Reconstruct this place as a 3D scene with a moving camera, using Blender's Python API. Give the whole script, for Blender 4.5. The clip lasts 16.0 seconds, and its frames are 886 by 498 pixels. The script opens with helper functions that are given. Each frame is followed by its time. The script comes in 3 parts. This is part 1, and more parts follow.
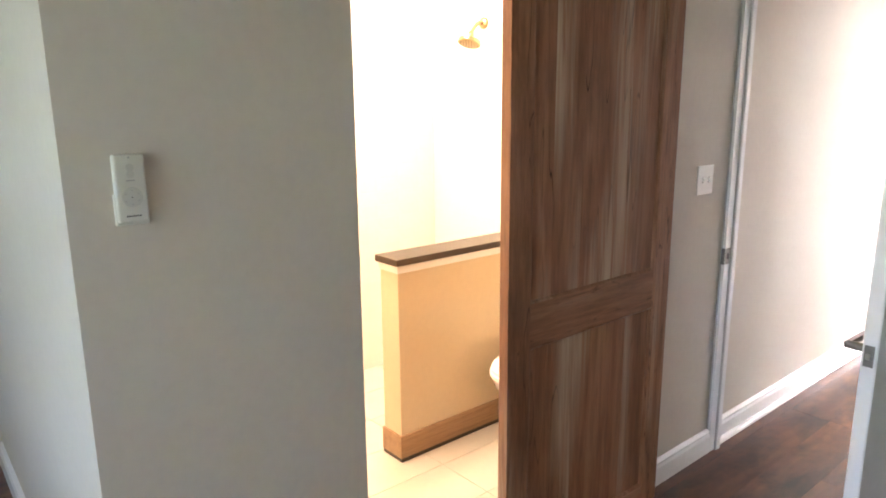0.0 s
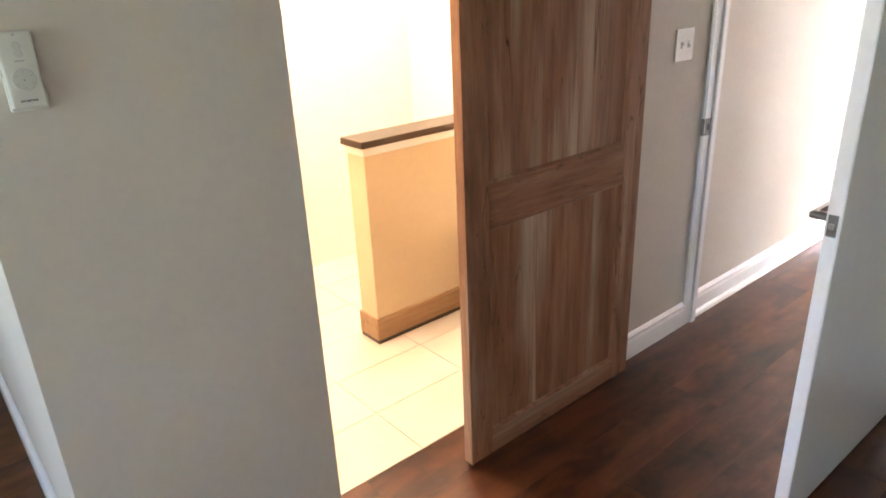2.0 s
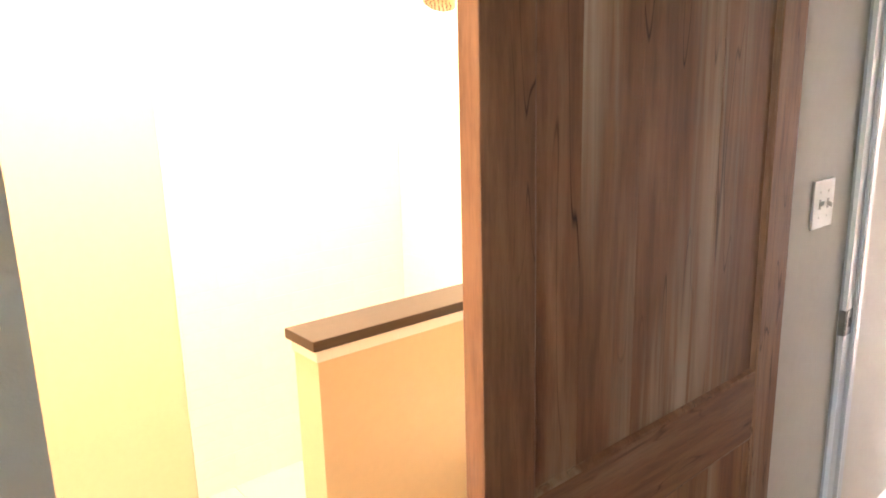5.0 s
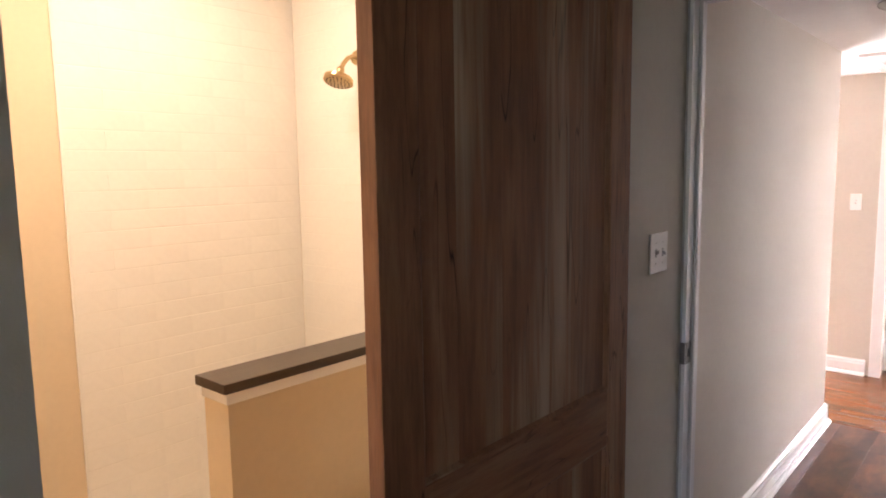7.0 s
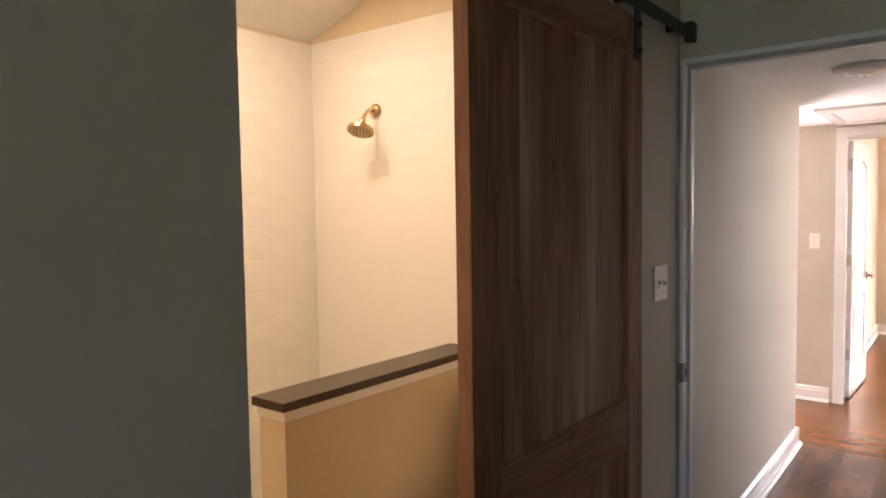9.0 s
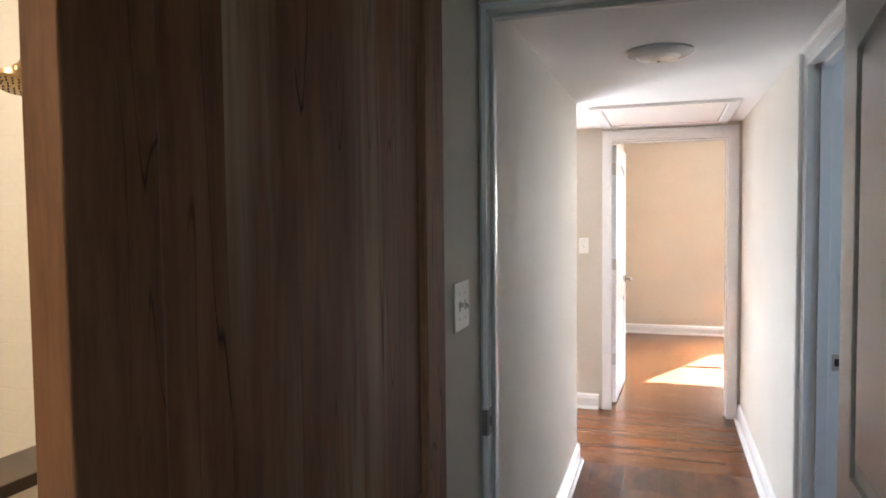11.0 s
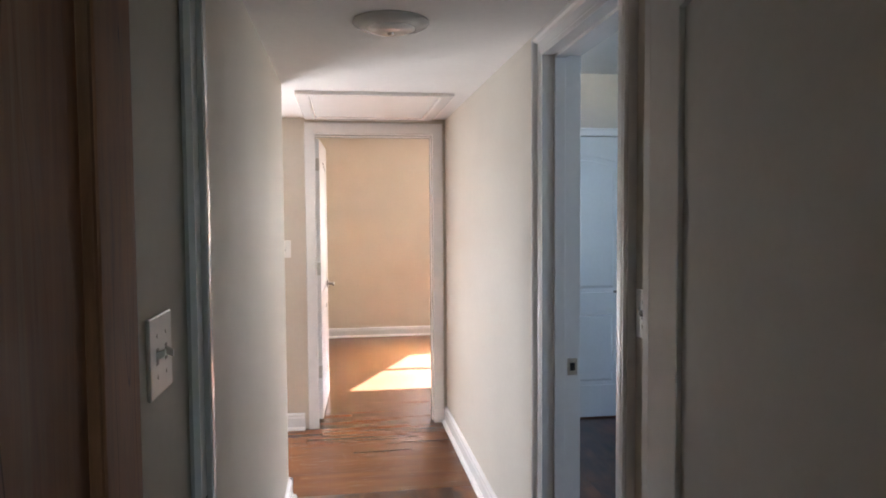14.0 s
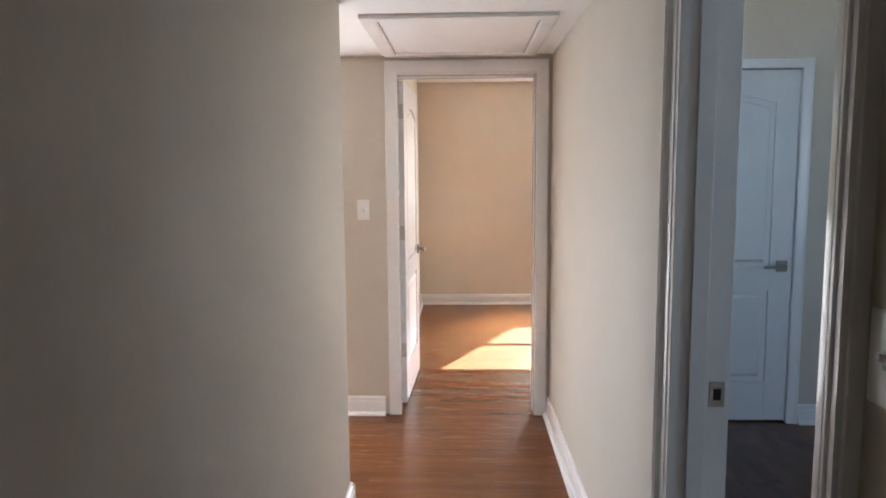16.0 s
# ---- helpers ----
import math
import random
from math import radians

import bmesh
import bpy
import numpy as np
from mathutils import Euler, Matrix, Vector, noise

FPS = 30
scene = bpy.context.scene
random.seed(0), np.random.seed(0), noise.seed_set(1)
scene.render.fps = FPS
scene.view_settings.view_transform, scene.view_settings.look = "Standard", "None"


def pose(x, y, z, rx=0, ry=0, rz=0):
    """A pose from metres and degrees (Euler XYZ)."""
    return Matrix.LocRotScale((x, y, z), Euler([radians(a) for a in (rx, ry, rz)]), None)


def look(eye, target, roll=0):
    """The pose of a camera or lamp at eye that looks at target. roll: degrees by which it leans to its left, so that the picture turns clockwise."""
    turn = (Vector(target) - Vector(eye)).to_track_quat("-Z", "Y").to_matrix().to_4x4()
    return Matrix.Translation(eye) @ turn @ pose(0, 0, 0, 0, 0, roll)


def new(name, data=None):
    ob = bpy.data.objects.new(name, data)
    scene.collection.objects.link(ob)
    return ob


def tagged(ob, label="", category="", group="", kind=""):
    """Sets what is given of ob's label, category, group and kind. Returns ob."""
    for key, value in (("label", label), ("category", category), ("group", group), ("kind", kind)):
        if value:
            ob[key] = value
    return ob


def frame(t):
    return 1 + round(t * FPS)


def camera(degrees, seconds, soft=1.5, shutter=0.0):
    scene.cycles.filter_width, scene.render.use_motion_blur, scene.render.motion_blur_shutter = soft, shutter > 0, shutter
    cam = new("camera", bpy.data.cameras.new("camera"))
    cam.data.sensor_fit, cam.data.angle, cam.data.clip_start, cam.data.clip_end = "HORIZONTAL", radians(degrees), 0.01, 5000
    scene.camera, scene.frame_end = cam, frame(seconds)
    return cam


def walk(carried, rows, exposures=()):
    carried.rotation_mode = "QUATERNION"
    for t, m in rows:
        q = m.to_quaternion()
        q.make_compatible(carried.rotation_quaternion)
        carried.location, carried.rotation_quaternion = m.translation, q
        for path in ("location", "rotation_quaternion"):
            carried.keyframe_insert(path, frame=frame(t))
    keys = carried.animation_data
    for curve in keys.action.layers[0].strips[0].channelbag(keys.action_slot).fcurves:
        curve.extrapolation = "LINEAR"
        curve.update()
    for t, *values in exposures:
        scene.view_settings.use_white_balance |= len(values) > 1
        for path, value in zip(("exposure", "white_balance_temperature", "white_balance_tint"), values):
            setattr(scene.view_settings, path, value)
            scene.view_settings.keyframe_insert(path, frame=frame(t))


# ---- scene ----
cam = camera(66.8, 16.0, soft=1.8)
PATH = [
    (0, (0.172, -0.155, 1.564), (-1.326, 1.101, 1.141), -0.5),
    (0.5, (0.188, -0.147, 1.533), (-1.273, 1.094, 0.961), -1.1),
    (1, (0.202, -0.146, 1.509), (-1.223, 1.075, 0.816), -1.3),
    (1.5, (0.211, -0.114, 1.514), (-1.2, 1.09, 0.767), -1.7),
    (2, (0.207, -0.003, 1.533), (-1.224, 1.174, 0.78), -2.5),
    (2.5, (0.12, 0.072, 1.522), (-1.38, 1.19, 0.815), -3.0),
    (3, (-0.06, 0.138, 1.543), (-1.588, 1.249, 0.886), -2.9),
    (3.5, (-0.181, 0.288, 1.534), (-1.72, 1.423, 0.949), -3.7),
    (4, (-0.336, 0.491, 1.518), (-1.906, 1.62, 1.009), -3.4),
    (4.5, (-0.576, 0.661, 1.515), (-2.131, 1.83, 1.051), -2.2),
    (6.8, (-0.463, 0.57, 1.505), (-1.733, 2.093, 1.242), -1.3),
    (7, (-0.4, 0.495, 1.504), (-1.709, 1.989, 1.273), -0.9),
    (7.5, (-0.319, 0.361, 1.526), (-1.695, 1.802, 1.348), -0.6),
    (8, (-0.34, 0.16, 1.514), (-1.707, 1.612, 1.368), -0.2),
    (8.2, (-0.341, 0.087, 1.507), (-1.692, 1.555, 1.375), -0.5),
    (10.3, (-0.632, 0.472, 1.501), (-1.481, 2.279, 1.387), -0.2),
    (10.5, (-0.672, 0.54, 1.495), (-1.442, 2.382, 1.385), -0.4),
    (11, (-0.745, 0.831, 1.471), (-1.373, 2.727, 1.375), -0.6),
    (11.5, (-0.831, 1.056, 1.464), (-1.281, 3.004, 1.408), 0.3),
    (12, (-0.936, 1.219, 1.459), (-1.153, 3.206, 1.389), 1.2),
    (12.5, (-0.979, 1.337, 1.474), (-1.083, 3.333, 1.404), 1.0),
    (13, (-1.034, 1.396, 1.472), (-0.971, 3.394, 1.409), 2.1),
    (13.5, (-1.028, 1.38, 1.478), (-0.758, 3.359, 1.371), 1.4),
    (14, (-0.942, 1.347, 1.456), (-0.65, 3.323, 1.358), -0.4),
    (14.3, (-0.844, 1.352, 1.444), (-0.629, 3.337, 1.335), -1.1),
    (14.5, (-0.815, 1.397, 1.445), (-0.677, 3.387, 1.299), -1.1),
    (15, (-0.804, 1.582, 1.441), (-0.827, 3.573, 1.252), 0.4),
    (15.5, (-0.778, 1.815, 1.457), (-0.808, 3.805, 1.261), 0.4),
    (16, (-0.74, 2.059, 1.441), (-0.804, 4.046, 1.222), -0.4),
]
EXPOSURES = [(0, 6.70, 5980, 21), (2.5, 6.84, 6150, 22), (4.7, 7.06, 6350, 22), (6.8, 5.38, 6080, 26), (8.2, 4.95, 6350, 25), (10.3, 4.76, 5850, 15), (11.5, 4.90, 5450, 10), (12.5, 4.62, 5680, 12), (14, 4.38, 5780, 14), (16, 4.05, 5840, 14)]
walk(cam, [(t, look(eye, target, roll)) for t, eye, target, roll in PATH], EXPOSURES)

# ---- world, sun and window light ----
SUN_WAY = Vector((-0.61, -1.30, -1.014))
world = bpy.data.worlds.new("sky")
scene.world = world
world.use_nodes = True
sky = world.node_tree.nodes.new("ShaderNodeTexSky")
sky.sky_type, sky.sun_disc = "NISHITA", False
sky.sun_elevation, sky.sun_rotation = radians(35), radians(25)
background = world.node_tree.nodes["Background"]
background.inputs["Strength"].default_value = 0.05
world.node_tree.links.new(sky.outputs["Color"], background.inputs["Color"])

sun = new("sun", bpy.data.lights.new("sun", "SUN"))
sun.data.energy, sun.data.angle, sun.data.color = 4.3, radians(0.5), (1.0, 0.97, 0.92)
sun.matrix_world = look((0, 0, 0), SUN_WAY)


def window_light(name, eye, target, width, height, watts, colour):
    lamp = bpy.data.lights.new(name, "AREA")
    lamp.shape, lamp.size, lamp.size_y, lamp.energy, lamp.color = "RECTANGLE", width, height, watts, colour
    ob = new(name, lamp)
    ob.matrix_world = look(eye, target)
    return ob


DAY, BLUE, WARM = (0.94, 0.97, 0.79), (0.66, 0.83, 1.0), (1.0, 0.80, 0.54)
window_light("daylight_south", (-0.3, -2.95, 1.45), (-0.3, 0, 1.35), 1.6, 1.3, 0.28, DAY)
window_light("daylight_side_room", (1.6, 2.80, 1.45), (1.5, 5.9, 1.35), 0.9, 1.2, 0.50, BLUE)
window_light("daylight_living_room", (-2.2, 6.03, 0.62), (-2.2, 5.0, 0.62), 1.0, 1.1, 3.3, (1.0, 0.96, 0.90))
window_light("daylight_far_room", (0.85, 9.46, 1.45), (0.0, 6.5, 0.9), 1.1, 1.0, 2.3, (1.0, 0.90, 0.76))
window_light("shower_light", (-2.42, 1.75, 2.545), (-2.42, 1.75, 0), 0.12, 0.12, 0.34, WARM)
# Broad fill added to even out the bathroom; it has no fixture.
window_light("bath_fill", (-2.1, 1.0, 2.58), (-2.1, 1.0, 0), 0.5, 0.5, 0.66, WARM)


# ---- materials ----
def shader(name):
    m = bpy.data.materials.new(name)
    m.use_nodes = True
    return m, m.node_tree, m.node_tree.nodes["Principled BSDF"]


def scaled_coords(tree, scale, shuffle):
    """Object coordinates, stretched, with an offset of its own for every piece."""
    coord = tree.nodes.new("ShaderNodeTexCoord")
    mapping = tree.nodes.new("ShaderNodeMapping")
    mapping.inputs["Scale"].default_value = scale
    source = coord.outputs["Object"]
    if shuffle:
        info = tree.nodes.new("ShaderNodeObjectInfo" if shuffle == "object" else "ShaderNodeNewGeometry")
        value = info.outputs["Random" if shuffle == "object" else "Random Per Island"]
        spread = tree.nodes.new("ShaderNodeVectorMath")
        spread.operation = "SCALE"
        spread.inputs[0].default_value = (7.3, 11.1, 5.7)
        tree.links.new(value, spread.inputs["Scale"])
        add = tree.nodes.new("ShaderNodeVectorMath")
        add.operation = "ADD"
        tree.links.new(source, add.inputs[0])
        tree.links.new(spread.outputs["Vector"], add.inputs[1])
        source = add.outputs["Vector"]
    tree.links.new(source, mapping.inputs["Vector"])
    return mapping.outputs["Vector"]


def noise_of(tree, vector, scale, detail=4.0, rough=0.55, distortion=0.0):
    n = tree.nodes.new("ShaderNodeTexNoise")
    n.inputs["Scale"].default_value, n.inputs["Detail"].default_value = scale, detail
    n.inputs["Roughness"].default_value, n.inputs["Distortion"].default_value = rough, distortion
    tree.links.new(vector, n.inputs["Vector"])
    return n.outputs["Fac"]


def ramp_of(tree, fac, stops):
    r = tree.nodes.new("ShaderNodeValToRGB")
    while len(r.color_ramp.elements) < len(stops):
        r.color_ramp.elements.new(0.5)
    for e, (at, c) in zip(r.color_ramp.elements, stops):
        e.position, e.color = at, (*c, 1.0) if len(c) == 3 else c
    tree.links.new(fac, r.inputs["Fac"])
    return r.outputs["Color"]


def mixed(tree, mode, fac, a, b):
    m = tree.nodes.new("ShaderNodeMix")
    m.data_type, m.blend_type = "RGBA", mode
    if isinstance(fac, float):
        m.inputs["Factor"].default_value = fac
    else:
        tree.links.new(fac, m.inputs["Factor"])
    tree.links.new(a, m.inputs["A"])
    if isinstance(b, tuple):
        m.inputs["B"].default_value = (*b, 1.0)
    else:
        tree.links.new(b, m.inputs["B"])
    return m.outputs["Result"]


def bump(tree, bsdf, height, strength, distance):
    b = tree.nodes.new("ShaderNodeBump")
    b.inputs["Strength"].default_value, b.inputs["Distance"].default_value = strength, distance
    tree.links.new(height, b.inputs["Height"])
    tree.links.new(b.outputs["Normal"], bsdf.inputs["Normal"])


def paint(name, colour, rough=0.6, spread=0.05, grain=260.0, strength=0.12, coat=0.0, shuffle=""):
    """Painted or plain surface: faint mottling at two scales and a fine roller or brush relief."""
    m, tree, bsdf = shader(name)
    vector = scaled_coords(tree, (1, 1, 1), shuffle)
    broad, fine = noise_of(tree, vector, 1.7, 3), noise_of(tree, vector, 38.0, 3)
    low, high = [tuple(max(0.0, c * k) for c in colour) for k in (1 - spread, 1 + spread)]
    base = ramp_of(tree, broad, [(0.3, low), (0.7, high)])
    base = mixed(tree, "MULTIPLY", 0.25, base, ramp_of(tree, fine, [(0.35, (0.90,) * 3), (0.6, (1.0,) * 3)]))
    tree.links.new(base, bsdf.inputs["Base Color"])
    bsdf.inputs["Roughness"].default_value = rough
    bsdf.inputs["Coat Weight"].default_value = coat
    bump(tree, bsdf, noise_of(tree, vector, grain, 2), strength, 0.002)
    return m


def wood(name, along, dark, mid, light, rough=0.45, cross=22.0, tone=0.35, cracks=0.5, shuffle="object", blotch=0.0, relief=0.25, coat=0.0, fibre=0.45, spot=0.35, run=0.055, sheen=0.5, pale=0.0, wave=0.6):
    """Wood with its grain along one axis (0, 1 or 2), streaks, fine pores, dark cracks and a tone of its own for every piece."""
    m, tree, bsdf = shader(name)
    stretch = [1.0, 1.0, 1.0]
    stretch[along] = run
    vector = scaled_coords(tree, stretch, shuffle)
    bands = noise_of(tree, vector, cross, 5, 0.6, wave)
    fibres = noise_of(tree, vector, cross * 7, 4, 0.75)
    base = ramp_of(tree, bands, [(0.28, dark), (0.50, mid), (0.74, light)])
    base = mixed(tree, "MULTIPLY", fibre, base, ramp_of(tree, fibres, [(0.32, (0.5,) * 3), (0.60, (1.08,) * 3)]))
    if cracks:
        stretch[along] = 0.085
        short = scaled_coords(tree, stretch, shuffle)
        lines = noise_of(tree, short, cross * 3.6, 1, 0.45, 0.0)
        middle, size = tree.nodes.new("ShaderNodeMath"), tree.nodes.new("ShaderNodeMath")
        middle.operation, size.operation = "SUBTRACT", "ABSOLUTE"
        middle.inputs[1].default_value = 0.5
        tree.links.new(lines, middle.inputs[0])
        tree.links.new(middle.outputs["Value"], size.inputs[0])
        thin = ramp_of(tree, size.outputs["Value"], [(0.0, (0.14, 0.11, 0.09)), (0.011, (1.0,) * 3)])
        patchy = ramp_of(tree, noise_of(tree, short, cross * 0.9, 2, 0.6), [(0.48, (0.0,) * 3), (0.56, (cracks,) * 3)])
        base = mixed(tree, "MULTIPLY", patchy, base, thin)
    if pale:
        stretch[along] = 0.16
        where = noise_of(tree, scaled_coords(tree, stretch, shuffle), 5.5, 1, 0.5, 0.2)
        stretch[along] = 0.05
        streak = noise_of(tree, scaled_coords(tree, stretch, shuffle), 26.0, 3, 0.6, 0.8)
        patch = mixed(tree, "MULTIPLY", 1.0, ramp_of(tree, where, [(0.48, (0.0,) * 3), (0.62, (pale,) * 3)]), ramp_of(tree, streak, [(0.40, (0.15,) * 3), (0.62, (1.0,) * 3)]))
        base = mixed(tree, "MIX", patch, base, (0.50, 0.37, 0.245))
    if blotch:
        stretch[along] = spot
        spots = noise_of(tree, scaled_coords(tree, stretch, shuffle), 8.0, 3, 0.6, 0.3)
        base = mixed(tree, "MULTIPLY", blotch, base, ramp_of(tree, spots, [(0.32, (0.16, 0.13, 0.12)), (0.64, (1.0,) * 3)]))
    if tone:
        info = tree.nodes.new("ShaderNodeObjectInfo" if shuffle == "object" else "ShaderNodeNewGeometry")
        value = info.outputs["Random" if shuffle == "object" else "Random Per Island"]
        base = mixed(tree, "MULTIPLY", 1.0, base, ramp_of(tree, value, [(0.0, (1 - tone,) * 3), (1.0, (1 + tone * 0.35,) * 3)]))
    tree.links.new(base, bsdf.inputs["Base Color"])
    r = tree.nodes.new("ShaderNodeMapRange")
    r.inputs["To Min"].default_value, r.inputs["To Max"].default_value = rough * 0.75, rough * 1.3
    tree.links.new(fibres, r.inputs["Value"])
    tree.links.new(r.outputs["Result"], bsdf.inputs["Roughness"])
    bsdf.inputs["Specular IOR Level"].default_value = sheen
    bsdf.inputs["Coat Weight"].default_value = coat
    bsdf.inputs["Coat Roughness"].default_value = 0.15
    bump(tree, bsdf, fibres, relief, 0.0015)
    return m


def metal(name, colour, rough):
    m, tree, bsdf = shader(name)
    vector = scaled_coords(tree, (1, 1, 1), "")
    tree.links.new(ramp_of(tree, noise_of(tree, vector, 60.0, 3), [(0.3, tuple(c * 0.85 for c in colour)), (0.7, colour)]), bsdf.inputs["Base Color"])
    bsdf.inputs["Metallic"].default_value, bsdf.inputs["Roughness"].default_value = 1.0, rough
    return m


def glass_of(name, rough=0.0):
    m, tree, bsdf = shader(name)
    bsdf.inputs["Transmission Weight"].default_value, bsdf.inputs["Roughness"].default_value, bsdf.inputs["IOR"].default_value = 1.0, rough, 1.45
    return m


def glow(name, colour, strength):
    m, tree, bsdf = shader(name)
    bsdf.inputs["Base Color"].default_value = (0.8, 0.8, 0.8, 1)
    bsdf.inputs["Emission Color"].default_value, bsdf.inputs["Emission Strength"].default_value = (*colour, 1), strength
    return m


GREIGE = paint("greige_wall_paint", (0.60, 0.553, 0.478), 0.72, 0.03)
PEACH = paint("beige_wall_paint", (0.68, 0.62, 0.52), 0.75, 0.03)
CREAM = paint("bathroom_wall_paint", (0.64, 0.53, 0.37), 0.7, 0.03)
CEILING = paint("ceiling_plaster", (0.82, 0.81, 0.79), 0.85, 0.03, 45.0, 0.35)
TRIM = paint("white_gloss_trim", (0.84, 0.84, 0.84), 0.26, 0.025, 90.0, 0.05, 0.25)
DOORPAINT = paint("white_door_paint", (0.76, 0.77, 0.78), 0.33, 0.025, 120.0, 0.05, 0.2)
PLASTIC = paint("white_plastic", (0.82, 0.82, 0.79), 0.35, 0.02, 300.0, 0.02)
REMOTE = paint("ivory_plastic", (0.64, 0.64, 0.58), 0.45, 0.02, 300.0, 0.02)
PALEPRINT = paint("pale_grey_print", (0.56, 0.57, 0.52), 0.5, 0.02)
GREYPRINT = paint("grey_print", (0.42, 0.42, 0.41), 0.5, 0.02)
DARKPRINT = paint("dark_print", (0.10, 0.10, 0.10), 0.5, 0.02)
BLACKSTEEL = paint("black_steel", (0.018, 0.017, 0.017), 0.45, 0.1, 200.0, 0.1)
RUBBER = paint("black_rubber", (0.015, 0.015, 0.015), 0.7, 0.1)
RIM = paint("grey_enamel", (0.50, 0.49, 0.47), 0.25, 0.03, 60.0, 0.03, 0.4)
# Grey for the shadow lines in the bedroom door frame.
REBATE_SHADE = paint("grey_rebate_shade", (0.48, 0.48, 0.48), 0.6, 0.05)
AGED = metal("aged_steel", (0.22, 0.21, 0.20), 0.4)
NICKEL = metal("satin_nickel", (0.56, 0.54, 0.50), 0.28)
PEWTER = metal("dark_satin_nickel", (0.30, 0.29, 0.27), 0.32)
BRASS = metal("brushed_brass", (0.66, 0.49, 0.27), 0.28)
TILE = paint("white_glazed_tile", (0.80, 0.78, 0.72), 0.10, 0.02, 9.0, 0.16, 0.3)
GROUT = paint("pale_grout", (0.75, 0.725, 0.66), 0.8, 0.05)
FLOORTILE = paint("pale_stone_tile", (0.62, 0.56, 0.47), 0.4, 0.09, 60.0, 0.1, 0.0, "object")
PORCELAIN = paint("white_porcelain", (0.82, 0.81, 0.78), 0.1, 0.01, 20.0, 0.02, 0.4)
CAPWOOD = wood("dark_cap_wood", 1, (0.026, 0.015, 0.009), (0.042, 0.025, 0.015), (0.058, 0.036, 0.022), 0.30, 18.0, 0.0, 0.2, "")
TANWOOD = wood("tan_base_wood", 1, (0.26, 0.15, 0.07), (0.36, 0.22, 0.11), (0.42, 0.27, 0.14), 0.45, 18.0, 0.0, 0.2, "")
BARN_PANEL = wood("rustic_oak_panel", 2, (0.196, 0.087, 0.043), (0.302, 0.141, 0.071), (0.386, 0.196, 0.103), 0.50, 6.0, 0.06, 1.0, "object", 0.12, 0.45, 0.0, 0.60, 0.25, 0.10, 0.15, 1.0, 1.6)
BARN_UP = wood("rustic_oak_upright", 2, (0.188, 0.084, 0.041), (0.282, 0.132, 0.066), (0.356, 0.179, 0.094), 0.50, 9.0, 0.06, 0.9, "object", 0.10, 0.3, 0.0, 0.60, 0.25, 0.10, 0.15, 0.4, 1.4)
BARN_ACROSS = wood("rustic_oak_across", 1, (0.199, 0.090, 0.044), (0.300, 0.141, 0.072), (0.370, 0.188, 0.100), 0.50, 9.0, 0.06, 0.6, "object", 0.10, 0.35, 0.0, 0.55, 0.25, 0.10, 0.15, 0.3, 1.4)
LAMINATE = wood("distressed_laminate", 1, (0.070, 0.021, 0.009), (0.140, 0.045, 0.016), (0.235, 0.090, 0.030), 0.32, 6.0, 0.30, 0.0, "object", 1.0, 0.02, 0.08, 0.25, 0.5, 0.10, 0.45)
OAKSTRIP = wood("oak_strip", 0, (0.112, 0.038, 0.012), (0.142, 0.051, 0.016), (0.176, 0.068, 0.022), 0.25, 20.0, 0.15, 0.0, "object", 0.0, 0.0, 0.03, 0.22, 0.35, 0.045, 0.28)
OAKREST = wood("oak_strip_rest", 0, (0.112, 0.038, 0.012), (0.142, 0.051, 0.016), (0.176, 0.068, 0.022), 0.25, 20.0, 0.15, 0.0, "island", 0.0, 0.0, 0.03, 0.22, 0.35, 0.045, 0.28)
SUBFLOOR = paint("dark_subfloor", (0.02, 0.012, 0.008), 0.9, 0.1)
OAKBED = paint("stained_oak_filler", (0.11, 0.044, 0.017), 0.5, 0.1)
OUTSIDE = paint("lawn", (0.06, 0.10, 0.035), 0.95, 0.2)
PANE, FROST = glass_of("window_glass"), paint("frosted_lamp_glass", (0.74, 0.74, 0.72), 0.06, 0.02, 20.0, 0.02, 0.8)
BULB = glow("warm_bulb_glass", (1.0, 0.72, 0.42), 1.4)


# ---- mesh helpers ----
def box(bm, x0, x1, y0, y1, z0, z1, edge=0.0):
    made = bmesh.ops.create_cube(bm, size=1.0, matrix=Matrix.Translation(((x0 + x1) / 2, (y0 + y1) / 2, (z0 + z1) / 2)) @ Matrix.Diagonal((x1 - x0, y1 - y0, z1 - z0, 1)))
    if edge:
        edges = {e for v in made["verts"] for e in v.link_edges}
        bmesh.ops.bevel(bm, geom=list(edges), offset=edge, segments=2, profile=0.5, affect="EDGES")
    return bm


def boxed(*args):
    return box(bmesh.new(), *args)


def extrude(bm, profile, p0, p1, up, out, m0=0.0, m1=0.0):
    """A moulding: the profile (u along up, v along out) drawn from p0 to p1; m0, m1: how far the mitred ends run on with u."""
    p0, p1, up, out = Vector(p0), Vector(p1), Vector(up), Vector(out)
    way = (p1 - p0).normalized()
    a = [bm.verts.new(p0 + u * up + v * out - m0 * u * way) for u, v in profile]
    b = [bm.verts.new(p1 + u * up + v * out + m1 * u * way) for u, v in profile]
    n = len(profile)
    for i in range(n):
        bm.faces.new((a[i], a[(i + 1) % n], b[(i + 1) % n], b[i]))
    bm.faces.new(a)
    bm.faces.new(b)
    bmesh.ops.recalc_face_normals(bm, faces=bm.faces)
    return bm


